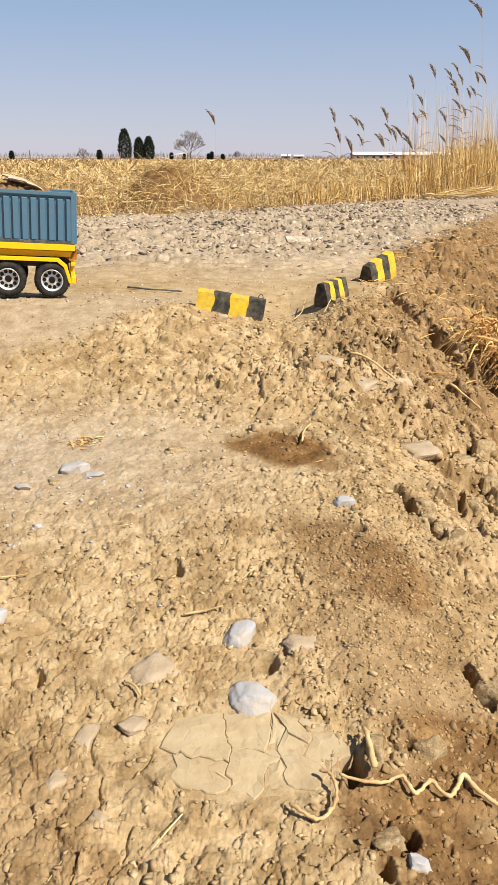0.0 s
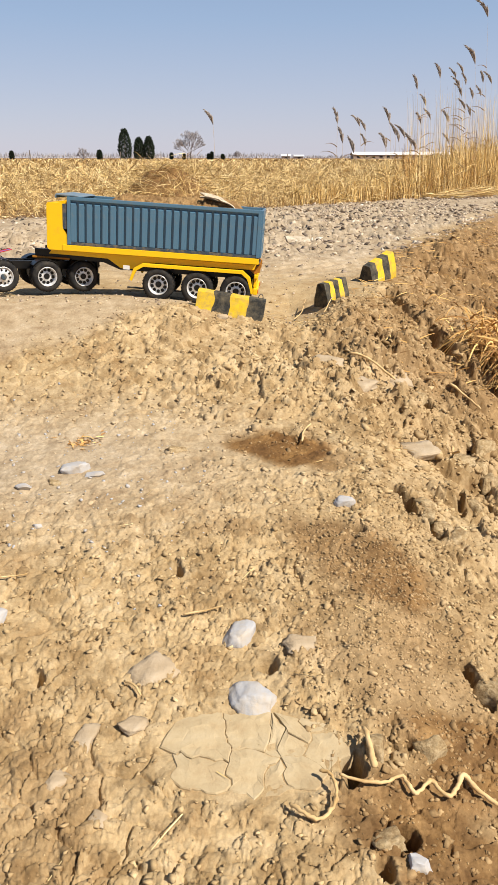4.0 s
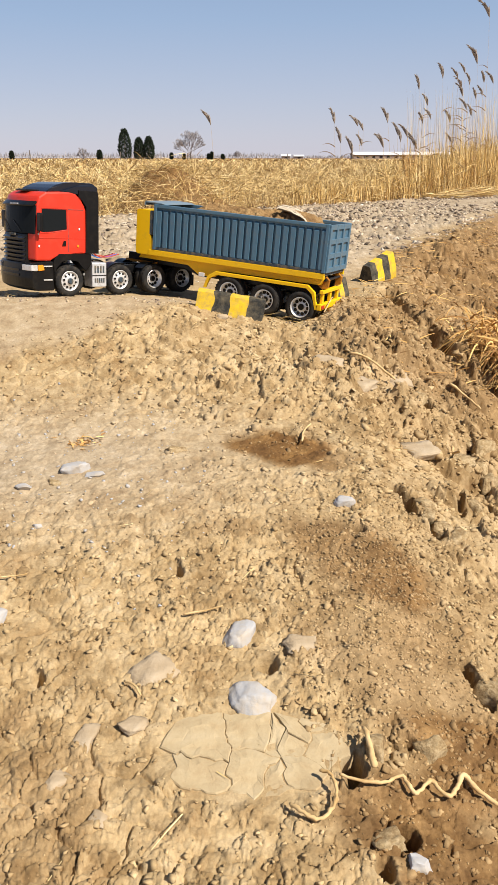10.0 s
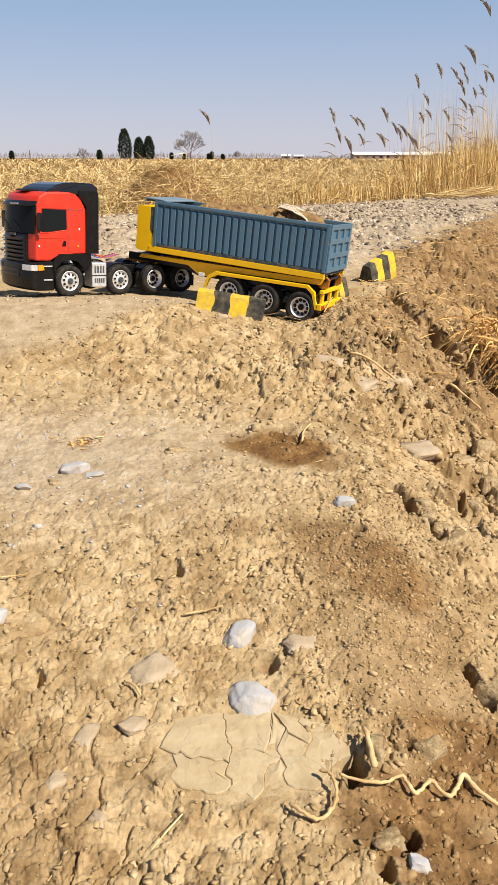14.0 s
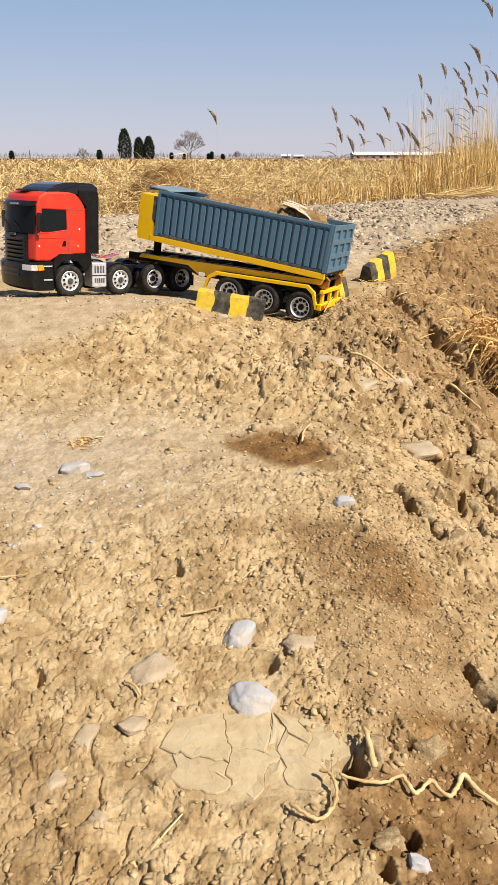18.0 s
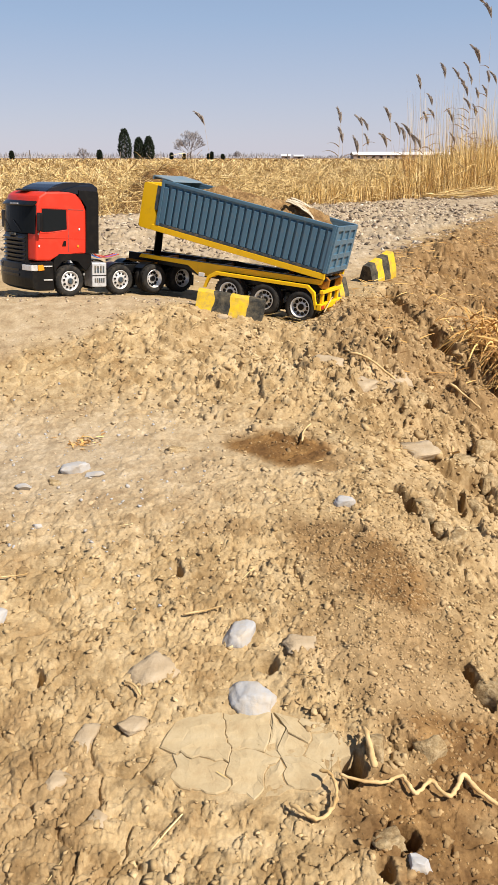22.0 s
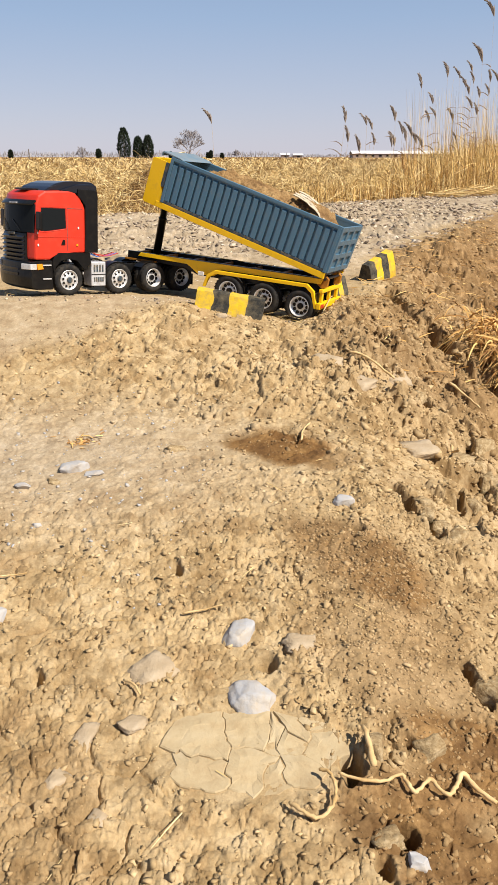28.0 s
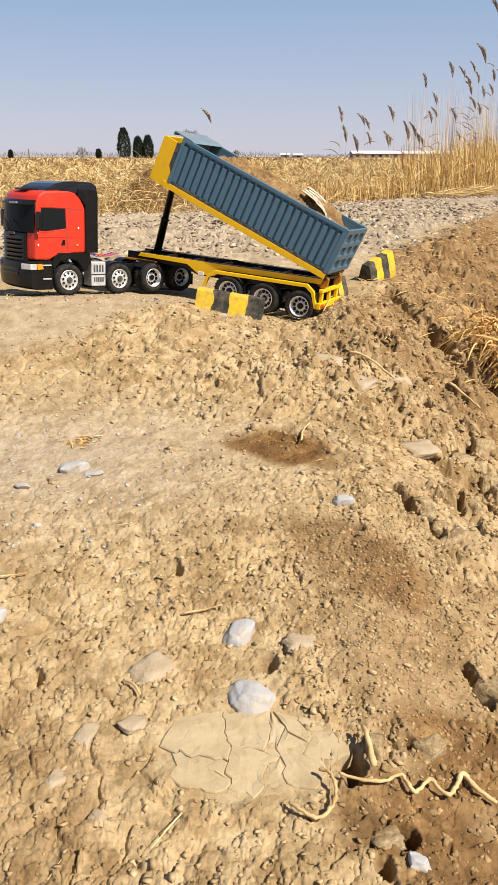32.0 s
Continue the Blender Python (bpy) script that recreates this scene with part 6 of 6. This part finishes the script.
def build_shed(x0, x1, y, depth, eave, ridge, label):
    root = tagged(empty("shed", None, pose((x0 + x1) / 2, y, 0)), label, "shed")
    half = (x1 - x0) / 2
    part("wall", box(-half + 0.2, half - 0.2, -depth / 2 + 0.2, depth / 2 - 0.2, 0, eave - 0.02), m_wall, root)
    bm = bmesh.new()
    sec = [(-depth / 2, eave), (0, ridge), (depth / 2, eave), (depth / 2, eave + 0.08), (0, ridge + 0.08), (-depth / 2, eave + 0.08)]
    a, b = [[bm.verts.new((x, yy, z)) for yy, z in sec] for x in (-half, half)]
    for k in range(6):
        bm.faces.new([a[k], a[(k + 1) % 6], b[(k + 1) % 6], b[k]])
    bm.faces.new(a)
    bm.faces.new(b[::-1])
    part("roof", bm, m_roof, root, "white sheet roof")
    for k in range(int(half)):
        part("window", box(-half + 1.1 + 2 * k, -half + 1.9 + 2 * k, -depth / 2 + 0.15, -depth / 2 + 0.21, eave * 0.4, eave * 0.75), m_black, root)


build_shed(27.5, 55.0, 220, 7.0, 1.15, 1.85, "long low shed with a white roof across the field")
build_shed(8.6, 11.2, 220, 4.0, 0.85, 1.3, "small pale shed across the field")
build_shed(12.2, 15.0, 225, 4.0, 0.8, 1.15, "small pale shed across the field")
for k, (x, y, high) in enumerate(((-16.6, 62, 0.95), (-11.0, 70, 0.9), (-24.0, 75, 0.9), (-6.0, 80, 0.85), (4.0, 85, 0.8))):
    post = tube([(0, 0, 0), (0.01, 0, high * 0.5), (0, 0.01, high)], [0.05, 0.045, 0.04], 7)
    ob = part("field_post", post, m_twig)
    ob.matrix_basis = pose(x, y, 0)
    tagged(ob, "weathered wooden post in the reed field", "post", "field posts")


# ------------------------------------------------------------------ motion
TRAILER_PATH = [  # seconds, x, y, z, turn, pitch, roll, bogie pitch
    (0.0, -0.4864, 1.9015, 0.0747, 13.5, 3.9, 0.0, -0.2), (0.5, -0.4826, 1.904, 0.0743, 13.35, 3.85, 0.0, -0.2),
    (1.0, -0.447, 1.926, 0.0710, 12.1, 3.4, 0.0, 0.0), (1.5, -0.3846, 1.964, 0.0651, 9.8, 2.7, 0.0, 0.0),
    (2.0, -0.3207, 1.9985, 0.0591, 7.5, 2.3, -0.2, 0.0), (2.5, -0.253, 2.024, 0.0530, 6.0, 2.7, -0.9, -0.6),
    (3.0, -0.1843, 2.0453, 0.0465, 4.4, 3.3, -1.8, -1.0), (3.5, -0.100, 2.040, 0.0355, 0.3, 3.6, -1.4, 0.2),
    (5.5, 0.088, 2.015, 0.0102, -9.8, 4.07, -0.6, 2.5), (6.0, 0.0937, 2.0145, 0.0094, -10.2, 4.1, -0.6, 2.5),
    (6.5, 0.1050, 2.0032, 0.0060, -13.7, 4.15, -1.1, 2.6), (7.0, 0.1183, 1.9899, 0.0019, -17.4, 4.2, -1.6, 2.7),
    (7.5, 0.1200, 1.9883, 0.0014, -18.7, 4.22, -1.8, 2.7), (8.0, 0.1243, 1.9840, 0.0001, -21.4, 4.26, -2.1, 2.8),
    (8.5, 0.1267, 1.9816, -0.0006, -22.8, 4.28, -2.3, 2.8), (9.0, 0.1270, 1.9813, -0.0007, -24.35, 4.3, -2.52, 2.8),
    (12.0, 0.1270, 1.9813, -0.0007, -24.35, 4.3, -2.52, 2.8), (32.0, 0.1270, 1.9813, -0.0007, -24.35, 4.3, -2.52, 2.8)]
TRACTOR_TURN = [  # seconds, turn, pitch, roll
    (0.0, 15.0, 1.5, 0.0), (2.0, 11.5, 1.8, 0.0), (3.0, 16.5, 2.6, 0.2), (3.5, 23.0, 3.4, 0.4), (5.5, 41.8, 5.0, 0.6), (6.0, 42.6, 4.9, 0.6),
    (6.5, 43.1, 4.8, 0.3), (7.0, 43.2, 4.7, 0.0), (7.5, 43.0, 4.6, -0.1), (8.0, 42.9, 4.5, -0.2), (8.5, 42.8, 4.5, -0.3), (9.0, 42.7, 4.4, -0.44),
    (12.0, 42.7, 4.4, -0.44), (32.0, 42.7, 4.4, -0.44)]
TIPPING = [  # seconds, degrees
    (0, 0), (12.8, 0), (13.2, 0.15), (13.5, 0.5), (14.0, 1.1), (14.5, 1.5), (16.5, 3.1), (17, 3.5), (18, 4.4), (19, 5.3), (20, 6.0), (21, 6.8), (22, 7.6), (23, 8.4),
    (24, 9.3), (25, 10.1), (25.5, 10.8), (27.5, 13.9), (28, 14.5), (28.5, 15.3), (29, 16.0), (30, 17.3), (31, 18.7), (31.5, 19.6), (32, 20.9)]


def glide(table, t):
    """The values of a table at t, smoothly and with no overshoot."""
    ts = np.array([r[0] for r in table], dtype=float)
    vs = np.array([r[1:] for r in table], dtype=float)
    h, d = np.diff(ts)[:, None], np.diff(vs, axis=0)
    s = d / h
    m = np.zeros_like(vs)
    same = s[:-1] * s[1:] > 0
    m[1:-1] = np.where(same, 2 * s[:-1] * s[1:] / np.where(same, s[:-1] + s[1:], 1), 0)
    i = int(np.clip(np.searchsorted(ts, t, "right") - 1, 0, len(ts) - 2))
    k = float(np.clip((t - ts[i]) / h[i, 0], 0, 1))
    return ((2 * k ** 3 - 3 * k ** 2 + 1) * vs[i] + (k ** 3 - 2 * k ** 2 + k) * h[i, 0] * m[i]
            + (3 * k ** 2 - 2 * k ** 3) * vs[i + 1] + (k ** 3 - k ** 2) * h[i, 0] * m[i + 1])


def trailer_pose(t):
    x, y, z, turn, pitch, roll, _ = glide(TRAILER_PATH, t)
    return pose(x, y, z, roll, pitch, turn)


def tractor_pose(t):
    turn, pitch, roll = glide(TRACTOR_TURN, t)
    pin = trailer_pose(t) @ Vector((KINGPIN, 0.0885, 0.0895))
    m = pose(0, 0, 0, roll, pitch, turn)
    return Matrix.Translation(pin - m @ (0.975 * Vector((COUPLING, 0.089, 0.0880)))) @ m


def motions():
    moving = [round(0.2 * k, 2) for k in range(46)] + [9.4, 10.0, 12.0, 32.0]
    lifting = [0.0, 4.0, 8.0, 12.0] + [12.8 + 0.4 * k for k in range(48)] + [32.0]
    walk(trailer, [(t, trailer_pose(t)) for t in moving])
    walk(tractor, [(t, tractor_pose(t)) for t in moving])
    # wheels roll with the way that their vehicle has gone
    gone = {"tractor": [0.0], "trailer": [0.0]}
    for a, b in zip(moving, moving[1:]):
        for key, where in (("tractor", tractor_pose), ("trailer", trailer_pose)):
            p, q = where(a), where(b)
            way = (q.translation - p.translation).dot(q.to_3x3() @ Vector((1, 0, 0)))
            gone[key].append(gone[key][-1] + way)
    for key, wheels, r in (("tractor", tractor_wheels, R_DRIVE), ("trailer", trailer_wheels, R_TRAIL)):
        for u, v, flip, w in wheels:
            rows = []
            for t, way in zip(moving, gone[key]):
                dz = -radians(glide(TRAILER_PATH, t)[6]) * (u + 0.1) if key == "trailer" else 0.0
                rows.append((t, pose(u, v, r + dz) @ Matrix.Rotation(way / r, 4, "Y") @ Matrix.Rotation(radians(flip), 4, "Z")))
            walk(w, rows)
    # the tipping body, its load, and the ram that lifts it
    walk(tipper, [(t, pose(*HINGE, 0, float(glide(TIPPING, t)[0]), 0)) for t in lifting])
    both = sorted(set(moving[:47] + lifting[3:]))
    for thing in (load, slab):
        walk(thing, [(t, trailer_pose(t) @ pose(*HINGE, 0, float(glide(TIPPING, t)[0]), 0)) for t in both])
    foot = Vector((-0.482, 0.0885, 0.098))
    head = Vector((-0.487, 0.0885, 0.222)) - Vector(HINGE)
    for k, stage in enumerate(ram):
        rows = []
        for t in lifting:
            top = pose(*HINGE, 0, float(glide(TIPPING, t)[0]), 0) @ head
            d = top - foot
            out = (d.length - 0.112) / 2 * k
            turn = math.degrees(math.atan2(d.x, d.z))
            rows.append((t, pose(*(foot + d.normalized() * out), 0, turn, 0)))
        walk(stage, rows)
    for thing, rows in swaying:
        walk(thing, rows)


motions()
